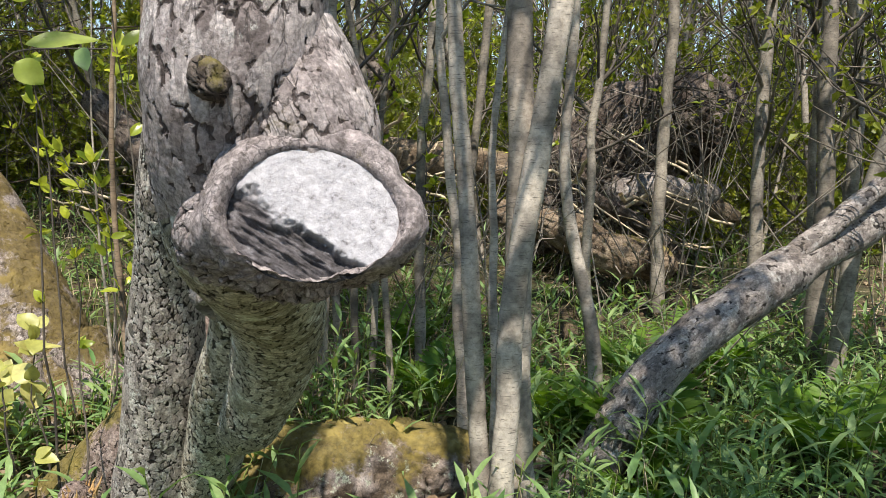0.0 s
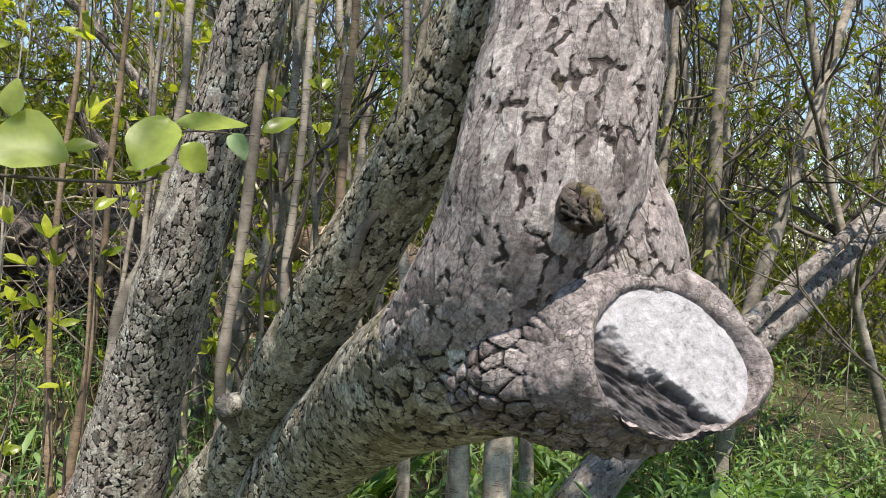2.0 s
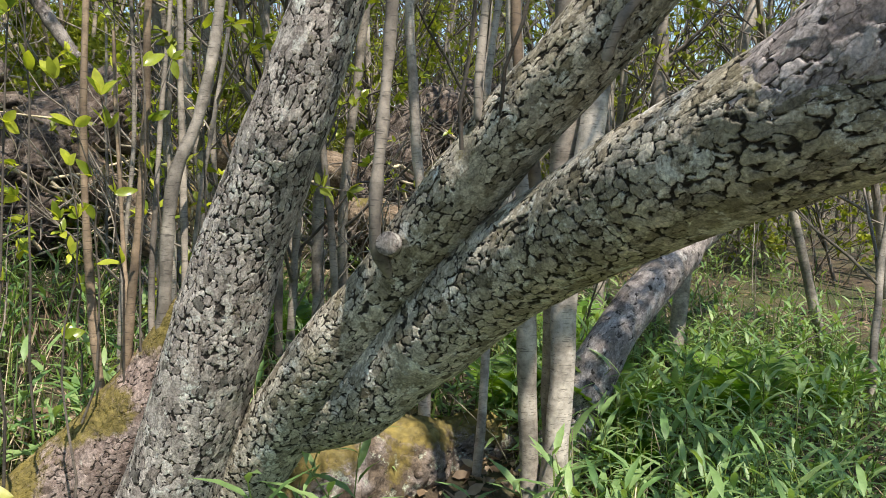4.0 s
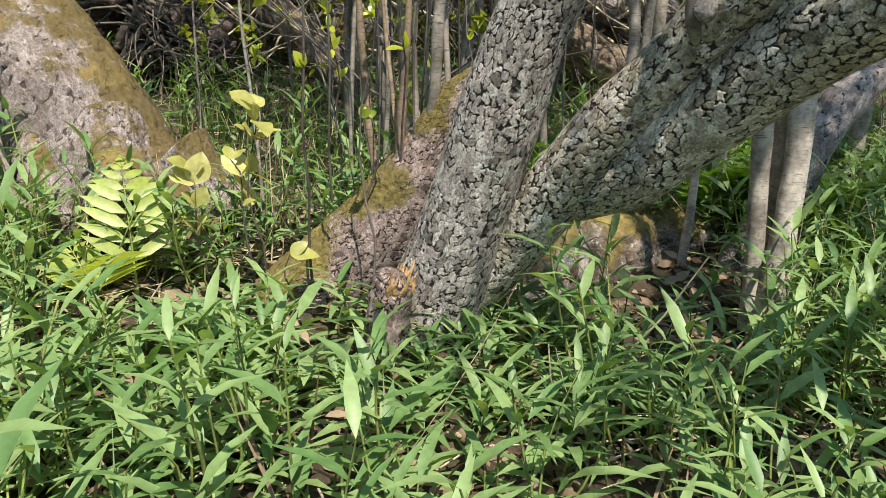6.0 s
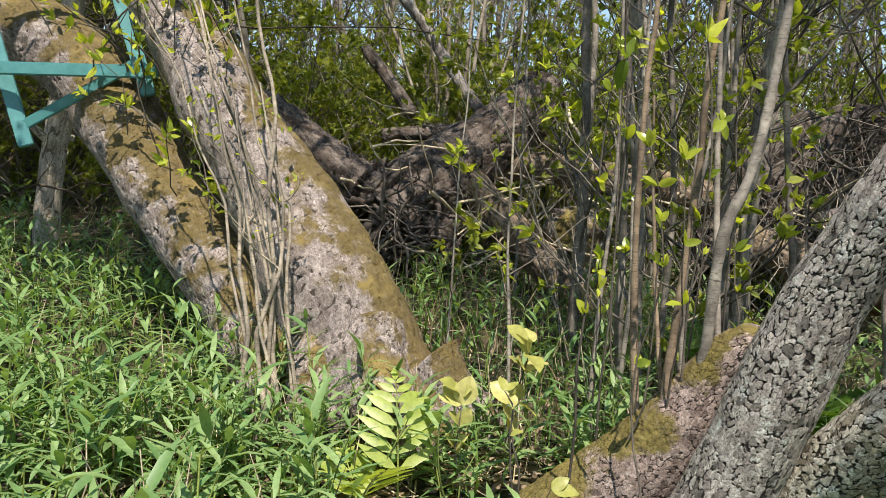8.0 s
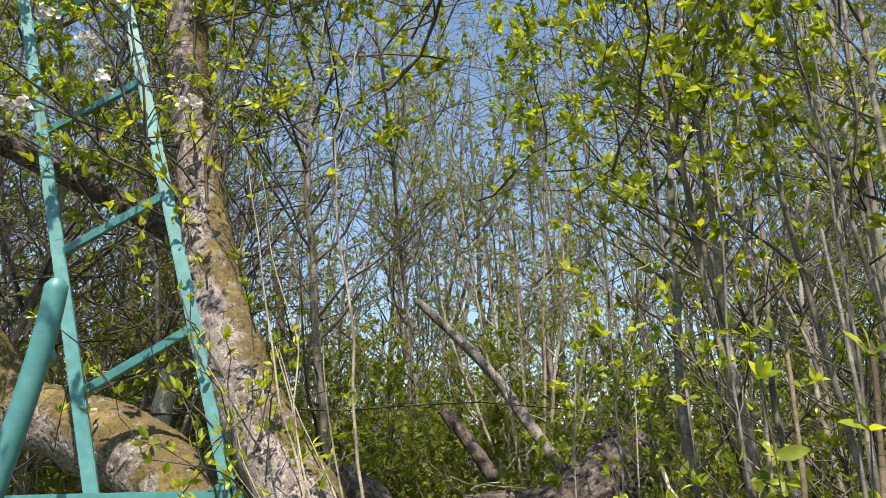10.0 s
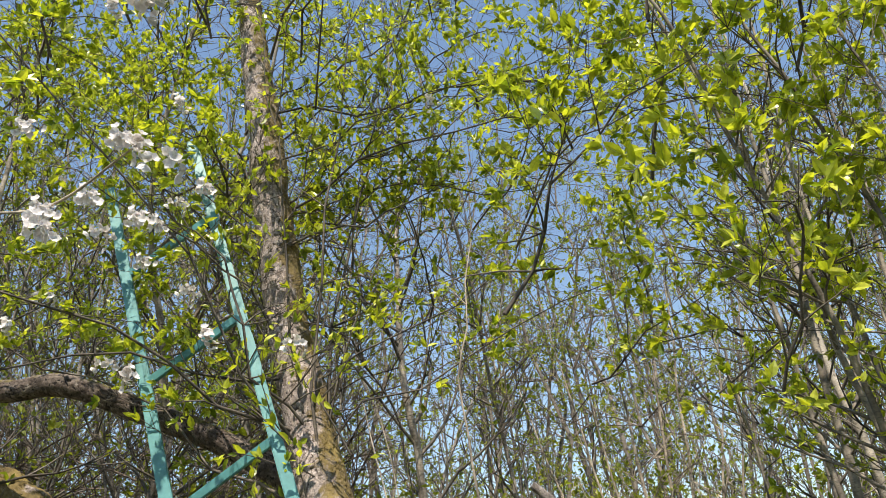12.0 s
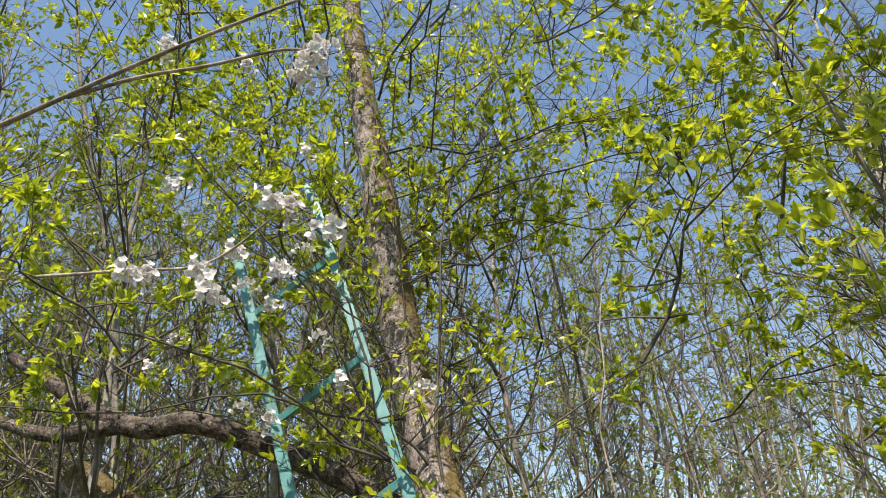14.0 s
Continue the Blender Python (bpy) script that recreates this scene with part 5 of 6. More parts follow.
def brush():
    """Dead twigs that stand and lie crosswise in the thicket, and pale broken sticks on the roots."""
    rng = np.random.default_rng(1300)
    rods = []
    for k in range(230):
        if k % 3:
            x, y = rng.uniform(-0.8, 2.0), rng.uniform(2.6, 5.6)
        else:
            x, y = rng.uniform(-4.2, 3.5), rng.uniform(4.0, 7.0)
        if -0.95 < x < -0.35 and y < 2.5:
            continue
        z = float(ground_at(x, y)[0])
        w = np.array([rng.normal(0, 0.5), rng.normal(0, 0.5), rng.uniform(0.3, 1.4)])
        w /= np.linalg.norm(w)
        ln = rng.uniform(0.4, 1.5)
        t = np.linspace(0, 1, 6)[:, None]
        line = np.array([x, y, z + rng.uniform(-0.02, 0.5) * (k % 2)]) + t * w * ln + rng.normal(0, 0.02, (6, 3)) * t
        r = rng.uniform(0.0016, 0.0055)
        rods.append((line, r * np.linspace(1, 0.4, 6)))
        for j in range(2):
            i = rng.integers(2, 5)
            tw = w + rng.normal(0, 0.6, 3)
            rods.append((line[i] + np.linspace(0, 1, 4)[:, None] * tw * ln * 0.3, r * 0.6 * np.linspace(1, 0.3, 4)))
    v, f = strands(rods, 4)
    tagged(piece("dead_twigs", mesh_of("dead_twigs", v, f, stem_twig)), "dead grey-brown twigs of the thicket", "twigs", kind="stuff")
    rods = []
    for k in range(90):
        c = np.array([(-1.6, 4.5, 0.85), (-1.0, 4.6, 0.6), (0.9, 4.2, 0.6), (-0.3, 4.7, 0.8)][k % 4]) + rng.normal(0, 1, 3) * (0.35, 0.25, 0.18)
        w = rng.normal(0, 1, 3) * (1, 0.7, 0.55)
        w /= np.linalg.norm(w)
        ln = rng.uniform(0.15, 0.6)
        rods.append((c + np.linspace(-0.5, 0.5, 5)[:, None] * w * ln + rng.normal(0, 0.01, (5, 3)), rng.uniform(0.004, 0.013) * np.linspace(1, 0.5, 5)))
    v, f = strands(rods, 6)
    tagged(piece("broken_sticks", mesh_of("broken_sticks", v, f, stem_dry)), "pale broken sticks lying on the uprooted tree", "sticks", kind="stuff")


brush()


# ---- undergrowth ----
def open_ground(x, y):
    """Where plants may root: not in the trees' feet."""
    feet = ((-0.68, 1.70, 0.20), (-0.95, 1.88, 0.16), (-1.42, 2.42, 0.30), (-0.765, 1.52, 0.17), (-0.60, 1.45, 0.14), (-0.95, 1.66, 0.16), (-1.25, 1.72, 0.18), (-1.22, 1.50, 0.17), (-1.05, 1.75, 0.15), (-0.15, 1.78, 0.30), (0.12, 1.98, 0.20), (-0.80, 1.40, 0.17), (-0.98, 1.52, 0.15), (-0.62, 1.32, 0.13))
    ok = np.ones(len(x), bool)
    for a, b, r in feet:
        ok &= (x - a) ** 2 + (y - b) ** 2 > r * r
    ok &= ~((x > -1.18) & (x < -0.55) & (y > 1.26) & (y < 1.85))
    return ok


def scatter(n, x0, x1, y0, y1, rng):
    x, y = rng.uniform(x0, x1, n), rng.uniform(y0, y1, n)
    k = open_ground(x, y)
    return x[k], y[k]


def forb_shape(rng, tall, count):
    """A leafy stalk from the origin: its line, and its leaves' places, ways, lengths."""
    tip = np.array([rng.normal(0, 0.16), rng.normal(0, 0.16), 1.0]) * tall
    t = np.linspace(0, 1, 6)[:, None]
    line = t * tip + np.array([rng.normal(0, 0.02), rng.normal(0, 0.02), 0]) * np.sin(t * 3)
    at, way, size = [], [], []
    a = rng.uniform(0, 6.28)
    for k in range(count):
        f = 0.22 + 0.78 * k / (count - 1)
        a += 2.4 + rng.normal(0, 0.25)
        lift = 0.45 + 1.0 * f**1.5 + rng.normal(0, 0.2)
        at.append(line[-1] * f)
        way.append((math.cos(a), math.sin(a), lift))
        size.append(rng.uniform(0.05, 0.108) * (1.1 - 0.35 * abs(f - 0.55)))
    return line, np.array(at), np.array(way), np.array(size)


FORB = "leafy green forb with long narrow leaves"
FORBS = []
for k in range(7):
    rng = np.random.default_rng(500 + k)
    line, at, way, size = forb_shape(rng, rng.uniform(0.20, 0.34), int(rng.integers(9, 14)))
    t = thing("forb", (0, 0, 0), FORB, "plant", "forbs")
    v, f = strands([(line, 0.0028 * np.linspace(1.1, 0.5, 6))], 5)
    piece("stalk", mesh_of("stalk", v, f, stem_green), t)
    for a, w, s in zip(at, way, size):
        v, f = leaves([a], [w], [(0, 0, 1)], s, s * rng.uniform(0.16, 0.24), rng.uniform(0.2, 0.75), 0.3)
        piece("leaf", mesh_of("leaf", v, f, leaf_forb), t)
    FORBS.append(t)
rng = np.random.default_rng(600)
near = []
while len(near) < 190:
    x, y = rng.uniform(-2.1, 0.9), rng.uniform(0.95, 2.15)
    if open_ground(np.array([x]), np.array([y]))[0]:
        near.append((x, y))
for k, (x, y) in enumerate(near):
    s = rng.uniform(0.75, 1.2)
    m = pose(x, y, float(ground_at(x, y)[0]) - 0.01, rng.normal(0, 8), rng.normal(0, 8), rng.uniform(0, 360)) @ Matrix.Diagonal((s, s, s, 1))
    if k < 7:
        FORBS[k].matrix_basis = m
    else:
        copy_thing(FORBS[k % 7], m @ Matrix.Diagonal([1 / c for c in FORBS[k % 7].scale] + [1]))


def far_forbs():
    rng = np.random.default_rng(601)
    xs, ys = [], []
    for n, box in ((800, (-2.6, 1.2, 0.75, 2.3)), (420, (-3.2, 2.6, 2.1, 3.6)), (420, (-4.5, 4.0, 3.4, 6.5)), (300, (0.6, 2.6, 1.5, 3.2)), (260, (-4.2, -1.8, 1.2, 4.2)), (400, (-7, 7, 5, 10)), (120, (-4, 4, -3, 0.1))):
        x, y = scatter(n, *box, rng)
        xs.append(x), ys.append(y)
    low = len(np.concatenate(xs))
    xs.append(rng.uniform(-1.35, -0.3, 110)), ys.append(rng.uniform(1.25, 1.72, 110))
    x, y = np.concatenate(xs), np.concatenate(ys)
    z = ground_at(x, y)
    rods, at, way, size = [], [], [], []
    for k, (a, b, c) in enumerate(zip(x, y, z)):
        line, p, w, s = forb_shape(rng, rng.uniform(0.12, 0.34) if k < low else rng.uniform(0.05, 0.11), int(rng.integers(7, 13)))
        root = np.array([a, b, c - 0.01])
        rods.append((line + root, 0.0026 * np.linspace(1.1, 0.5, 6)))
        at.append(p + root), way.append(w), size.append(s)
    v, f = strands(rods, 3)
    tagged(piece("forb_stalks", mesh_of("forb_stalks", v, f, stem_green)), "thin green stalks of the undergrowth", "undergrowth", kind="stuff")
    at, way, size = np.vstack(at), np.vstack(way), np.concatenate(size)
    v, f = leaves(at, way, np.tile((0, 0, 1.0), (len(at), 1)), size, size * rng.uniform(0.15, 0.25, len(at)), rng.uniform(0.15, 0.75, len(at)), 0.3)
    tagged(piece("forb_leaves", mesh_of("forb_leaves", v, f, leaf_forb)), "narrow bright green leaves of the undergrowth", "undergrowth", kind="stuff")


def grasses():
    rng = np.random.default_rng(602)
    xs, ys = [], []
    for n, box in ((2600, (-3.0, 2.2, 0.6, 3.4)), (2600, (-4.5, 4.5, 3.0, 7.0)), (900, (-1.3, 0.0, 2.2, 4.3))):
        x, y = scatter(n, *box, rng)
        xs.append(x), ys.append(y)
    x, y = np.concatenate(xs), np.concatenate(ys)
    n = len(x)
    at = np.stack([x, y, ground_at(x, y) - 0.005], 1)
    way = rng.normal(0, 0.35, (n, 3)) + (0, 0, 1)
    up = rng.normal(0, 1, (n, 3)) * (1, 1, 0.2)
    size = rng.uniform(0.08, 0.26, n)
    green = rng.random(n) < 0.68
    for name, k, mat, label in (("grass", green, leaf_grass, "thin green grass blades on the forest floor"), ("dry_grass", ~green, leaf_dry, "bleached dry grass blades on the forest floor")):
        v, f = leaves(at[k], way[k], up[k], size[k], rng.uniform(0.004, 0.008, k.sum()), rng.uniform(0.1, 0.6, k.sum()), 0.2)
        tagged(piece(name, mesh_of(name, v, f, mat)), label, "grass", kind="stuff")
    # straw and sticks that lie about, and dry stalks that still stand
    rods = []
    for k in range(2300):
        x, y = (rng.uniform(-3.5, 3.0), rng.uniform(0.6, 6.0)) if k % 3 else (rng.uniform(-1.9, 0.6), rng.uniform(1.2, 2.5))
        if not open_ground(np.array([x]), np.array([y]))[0]:
            continue
        z = float(ground_at(x, y)[0])
        a, ln = rng.uniform(0, 6.28), rng.uniform(0.08, 0.38)
        up_ = rng.normal(0.08, 0.12) if k % 4 else rng.uniform(0.8, 3.0)
        w = np.array([math.cos(a), math.sin(a), up_])
        w /= np.linalg.norm(w)
        t = np.linspace(-0.3, 0.7, 4)[:, None] if k % 4 else np.linspace(0, 1, 4)[:, None]
        rods.append((np.array([x, y, z + 0.012]) + t * w * ln + rng.normal(0, 0.006, (4, 3)), rng.uniform(0.0009, 0.0032) * np.linspace(1, 0.5, 4)))
    v, f = strands(rods, 4)
    tagged(piece("straw", mesh_of("straw", v, f, stem_dry)), "bleached straw and dry stalks on the forest floor", "straw", kind="stuff")
    n = 9200
    x, y = np.r_[rng.uniform(-4, 3.5, 5200), rng.uniform(-1.9, 0.8, 4000)], np.r_[rng.uniform(0.3, 7.5, 5200), rng.uniform(1.1, 2.5, 4000)]
    at = np.stack([x, y, ground_at(x, y) + rng.uniform(0.002, 0.022, n)], 1)
    way = rng.normal(0, 1, (n, 3)) * (1, 1, 0.2)
    size = rng.uniform(0.018, 0.055, n)
    v, f = leaves(at, way, ups(n, rng, 0.5), size, size * 0.55, rng.uniform(-0.3, 0.4, n), 0.3)
    tagged(piece("leaf_litter", mesh_of("leaf_litter", v, f, leaf_dry)), "dead brown leaves littering the ground", "leaf litter", kind="stuff")


far_forbs()
grasses()


# ---- ferns ----
def fern(at, fronds, length, seed, label, tint, turn=None, pinna=0.30, steep=1.0, pairs=13, wide=0.34, rise=0.62):
    rng = np.random.default_rng(seed)
    x, y = at
    z = float(ground_at(x, y)[0])
    t = thing("fern", (x, y, z), label, "fern", "ferns")
    for k in range(fronds):
        a = (turn if turn is not None else 0) + k * 2 * math.pi / max(fronds, 1) + rng.normal(0, 0.3) if fronds > 1 else turn or 0
        ln = length * rng.uniform(0.8, 1.1)
        s = np.linspace(0, 1, 12)
        out = np.array([math.cos(a), math.sin(a), 0])
        line = np.array([x, y, z]) + out * (s**1.5 * ln * 0.62 / steep)[:, None] + np.array([0, 0, 1]) * (ln * (s * 0.95 - 0.30 * s**2.2))[:, None]
        v0, f0 = strands([(line, 0.0028 * np.linspace(1.1, 0.3, 12))], 5)
        side = np.array([-math.sin(a), math.cos(a), 0])
        p, w, l = [], [], []
        for i in range(pairs):
            u = 0.24 + 0.74 * i / (pairs - 1)
            q = np.array([np.interp(u, s, line[:, c]) for c in range(3)])
            d = np.array([np.interp(min(1, u + 0.05), s, line[:, c]) for c in range(3)]) - q
            d /= np.linalg.norm(d) + 1e-9
            size = ln * pinna * math.sin(math.pi * (0.30 + 0.68 * (u - 0.24) / 0.76)) ** 0.8 + 0.01
            size *= 1.2 - 0.75 * (u - 0.24) / 0.76
            for e in (-1, 1):
                p.append(q), w.append(side * e + d * rise + rng.normal(0, 0.05, 3)), l.append(size)
        p.append(line[-2]), w.append(line[-1] - line[-2]), l.append(0.05)
        l = np.array(l)
        v1, f1 = leaves(np.array(p), np.array(w), np.tile(np.cross(side, np.gradient(line, axis=0)[6]) * -1, (len(p), 1)), l, np.minimum(l * wide, 0.026 + 0.01 * ln), rng.uniform(0, 0.2, len(p)), 0.15)
        v, f = joined([(v1, f1)])
        frond = piece("frond", mesh_of("frond", v, f, tint), t)
        piece("stalk", mesh_of("stalk", v0, f0, stem_green), frond)
    return t


leaf_lime = leaf_material("sunlit_fern_leaf", (0.40, 0.49, 0.10), (0.52, 0.60, 0.15), 0.5, 0.4)
fern((-1.27, 1.86), 1, 0.42, 701, "single lime-green fern frond beside the mossy tree", leaf_lime, turn=1.75, pinna=0.235, steep=1.9, pairs=9, wide=0.40, rise=0.6)
fern((-1.36, 1.86), 2, 0.24, 702, "small lime-green fern beside the mossy tree", leaf_lime, turn=2.4, pinna=0.40, pairs=8)
for k, (x, y, ln, n) in enumerate([(0.60, 2.1, 0.46, 5), (0.42, 2.3, 0.42, 5), (1.15, 2.15, 0.45, 6), (1.30, 2.4, 0.40, 5), (-0.02, 2.45, 0.42, 5), (0.75, 2.7, 0.40, 6), (1.05, 2.9, 0.45, 6), (1.7, 2.3, 0.40, 5), (0.55, 1.9, 0.30, 4), (-0.15, 3.0, 0.40, 5)]):
    fern((x, y), n, ln, 710 + k, "arching green fern on the forest floor", leaf_fern, turn=k * 1.3)


# ---- leafy sprigs close to the path ----
def sprig(base, tip, seed, clusters, size, label, tint, name="apple_sprig", radius=0.003, spread_=0.5, bend=0.02, broad=0.62):
    """A twig with clusters of leaves, each leaf a part."""
    rng = np.random.default_rng(seed)
    t = thing(name, base, label, "twig", "leafy sprigs")
    s = np.linspace(0, 1, 9)[:, None]
    line = np.array(base) + s * (np.array(tip) - np.array(base)) + bend * np.sin(s * 3.1) * rng.normal(0, 1, 3) + 0.4 * bend * np.sin(s * 9.4) * rng.normal(0, 1, 3)
    line[1:-1] += rng.normal(0, 0.0035, (7, 3))
    v, f = strands([(line, radius * np.linspace(1, 0.4, 9))], 6)
    piece("twig", mesh_of("twig", v, f, stem_dark), t)
    main = np.array(tip) - np.array(base)
    main /= np.linalg.norm(main)
    for u, count in clusters:
        q = np.array([np.interp(u, s[:, 0], line[:, c]) for c in range(3)])
        for k in range(count):
            d = main * 0.3 + rng.normal(0, spread_, 3) + np.array([0, -0.2, 0.25])
            ln = size * rng.uniform(0.6, 1.15)
            up = np.array([0.3, -0.6, 0.7]) + rng.normal(0, 0.35, 3)
            v, f = broad_leaf(q, d, up, ln, ln * broad, rng.uniform(0.05, 0.3))
            piece("leaf", mesh_of("leaf", v, f, tint), t)
    return t


YELLOW = "young shoot with pale yellow leaves beside the mossy base"
sprig((-1.00, 1.86, 0.0), (-0.995, 1.82, 0.43), 801, [(0.45, 2), (0.62, 3), (0.80, 4), (0.92, 3), (1.0, 2)], 0.068, YELLOW, leaf_yellow, "yellow_shoot", broad=0.8)
sprig((-1.12, 1.94, 0.0), (-1.135, 1.91, 0.29), 802, [(0.45, 2), (0.7, 3), (0.9, 3), (1.0, 2)], 0.066, YELLOW, leaf_yellow, "yellow_shoot", broad=0.8)
sprig((-0.96, 1.74, -0.02), (-0.945, 1.70, 0.15), 803, [(0.5, 1), (1.0, 2)], 0.05, YELLOW, leaf_yellow, "yellow_shoot")
sprig((-1.04, 1.75, 0.0), (-1.05, 1.74, 0.34), 804, [(0.6, 1), (0.85, 2), (1.0, 2)], 0.045, YELLOW, leaf_yellow, "yellow_shoot")
sprig((-0.30, 1.50, -0.05), (-0.31, 1.46, 0.10), 805, [(0.6, 2), (1.0, 3)], 0.045, "small shoot with yellow leaves on the forest floor", leaf_yellow, "yellow_shoot")
NEAR = "apple twig with bright toothed young leaves"


def near_twig():
    """The leafy apple twig that hangs close beside the path."""
    t = thing("apple_sprig", (-0.518, 0.64, 0.879), NEAR, "twig", "leafy sprigs")
    line = spline([(-0.62, 0.62, 0.87, 0), (-0.518, 0.64, 0.879, 0), (-0.454, 0.68, 0.883, 0), (-0.41, 0.73, 0.894, 0), (-0.403, 0.77, 0.937, 0), (-0.34, 0.84, 0.952, 0)], 0.012)[:, :3]
    v, f = strands([(line, np.linspace(0.0016, 0.0008, len(line)))], 7)
    piece("twig", mesh_of("twig", v, f, stem_dark), t)
    for a, b, w, mat in [
        ((-0.404, 0.74, 0.945), (-0.424, 0.715, 0.90), 0.038, leaf_lime), ((-0.494, 0.62, 0.905), (-0.447, 0.62, 0.896), 0.040, leaf_lime),
        ((-0.396, 0.76, 0.926), (-0.374, 0.77, 0.906), 0.024, leaf_lime), ((-0.409, 0.80, 0.950), (-0.345, 0.83, 0.966), 0.020, leaf_lime),
        ((-0.333, 0.86, 0.959), (-0.30, 0.87, 0.981), 0.016, leaf_spring), ((-0.483, 0.62, 0.917), (-0.482, 0.62, 0.943), 0.014, leaf_lime),
        ((-0.456, 0.64, 0.902), (-0.434, 0.64, 0.907), 0.010, leaf_spring), ((-0.401, 0.74, 0.905), (-0.42, 0.73, 0.896), 0.008, leaf_spring),
        ((-0.36, 0.82, 0.95), (-0.345, 0.80, 0.925), 0.016, leaf_forb)]:
        d = np.subtract(b, a)
        v, f = broad_leaf(a, d, (-0.1, -0.8, 0.45), np.linalg.norm(d), w * 1.15, 0.12)
        piece("leaf", mesh_of("leaf", v, f, mat), t)


near_twig()
sprig((-0.325, 1.05, 0.74), (-0.322, 0.99, 1.14), 813, [(0.25, 2), (0.48, 4), (0.68, 4), (1.0, 4)], 0.022, "thin shoot with small fresh leaves", leaf_spring, radius=0.0028)
sprig((-0.29, 1.02, 0.78), (-0.27, 0.96, 1.20), 814, [(0.5, 4), (0.62, 3), (1.0, 4)], 0.022, "thin shoot with small fresh leaves", leaf_spring, radius=0.0025)
sprig((-0.80, 1.62, 0.0), (-0.785, 1.59, 0.72), 815, [(0.6, 3), (0.88, 5), (1.0, 3)], 0.03, "thin shoot with small fresh leaves", leaf_spring, radius=0.003)
sprig((-0.90, 1.72, 0.02), (-0.87, 1.65, 1.05), 816, [(0.5, 4), (0.75, 4), (0.92, 5), (1.0, 3)], 0.032, "thin shoot with small fresh leaves", leaf_spring, radius=0.0035)
TALL = "tall leafy shoot between the two trees"
for k, (x, y, z, s) in enumerate([(-0.884, 1.60, 1.31, 0.055), (-0.69, 1.60, 1.35, 0.06), (-0.81, 1.62, 0.86, 0.042), (-0.74, 1.62, 0.84, 0.04), (-0.62, 1.75, 0.93, 0.036), (-0.56, 1.70, 1.32, 0.034), (-0.83, 1.9, 0.62, 0.036), (-0.52, 1.9, 0.72, 0.034), (-0.73, 2.1, 1.5, 0.04)]):
    sprig((x + 0.03, y + 0.12, 0.25), (x, y, z), 820 + k, [(0.55, 2), (0.72, 3), (0.88, 3), (1.0, 5)], s, TALL, leaf_spring, radius=0.0026, bend=0.04, broad=0.42, spread_=0.42)


# ---- crown of the old apple tree ----
def crown():
    rng = np.random.default_rng(900)
    trunk = np.array([(-2.40, 3.02, 1.75), (-2.56, 3.12, 2.14), (-2.65, 3.20, 2.45), (-2.80, 3.24, 3.03), (-2.94, 3.25, 4.02), (-3.05, 3.28, 4.8)])
    rods, at, way, size = [], [], [], []
    count = 0
    while count < 130:
        b = np.array([rng.uniform(-4.6, -0.3), rng.uniform(1.5, 4.2), rng.uniform(2.0, 5.8)])
        if count >= 125:
            b = np.array([rng.uniform(-3.7, -2.2), rng.uniform(1.9, 2.85), rng.uniform(1.9, 3.9)])
        if count % 4 == 0 or count >= 125:
            i = rng.uniform(0.6, len(trunk) - 1.01)
            a = trunk[int(i)] + (i % 1) * (trunk[int(i) + 1] - trunk[int(i)])
        else:
            a = b + np.array([rng.uniform(-1.3, 0.2), rng.uniform(0.2, 1.0), rng.uniform(-0.7, 0.5)])
        if b[0] < -3.1 and b[2] < 3.0 and rng.random() < 0.65:
            continue
        if -3.0 < b[0] < -2.1 and b[1] < 3.15 and rng.random() < 0.93:
            continue
        if (-2.25 < b[0] < -1.1 and b[2] < 3.05) or b[2] < a[2] - 0.9 or b[2] < 1.9 + 0.25 * (b[1] - 1.1):
            continue
        count += 1
        s = np.linspace(0, 1, 10)[:, None]
        mid = (a + b) / 2 + np.array([0, 0, rng.uniform(0.0, 0.5)]) + rng.normal(0, 0.12, 3)
        line = (1 - s) ** 2 * a + 2 * s * (1 - s) * mid + s**2 * b
        line = line + 0.09 * np.stack([grain(line * 3 + k * 9, 31 + k) + 0.4 * grain(line * 9 + k * 5, 41 + k) for k in range(3)], 1)
        r = rng.uniform(0.004, 0.009) * np.linspace(1, 0.22, 10)
        rods.append((line, r))
        r2, p, w, l = sprigs(line, r, rng, 12, 0.15, 0.48, 0.05, 4, rise=0.35, subs=4, m=4, rosette=True)
        rods += r2
        keep = rng.random(len(p)) < (0.5 if b[2] > 4.0 and b[0] > -2.6 else 0.6 if -3.3 < b[0] < -1.9 and b[2] < 3.6 else 1.0)
        keep &= ~((p[:, 0] > -3.0) & (p[:, 0] < -2.2) & (p[:, 1] < 3.2) & (rng.random(len(p)) < 0.6))
        at.append(p[keep]), way.append(w[keep]), size.append(l[keep])
    v, f = strands(rods, 4)
    tagged(piece("crown", mesh_of("crown", v, f, stem_dark), old), kind="stuff")
    at, way, size = np.vstack(at), np.vstack(way), np.concatenate(size)
    v, f = leaves(at, way, ups(len(at), rng, 0.8), size, size * rng.uniform(0.40, 0.56, len(at)), rng.uniform(0.0, 0.3, len(at)), 0.3)
    tagged(piece("foliage", mesh_of("foliage", v, f, leaf_spring, smooth=False), old), kind="stuff")


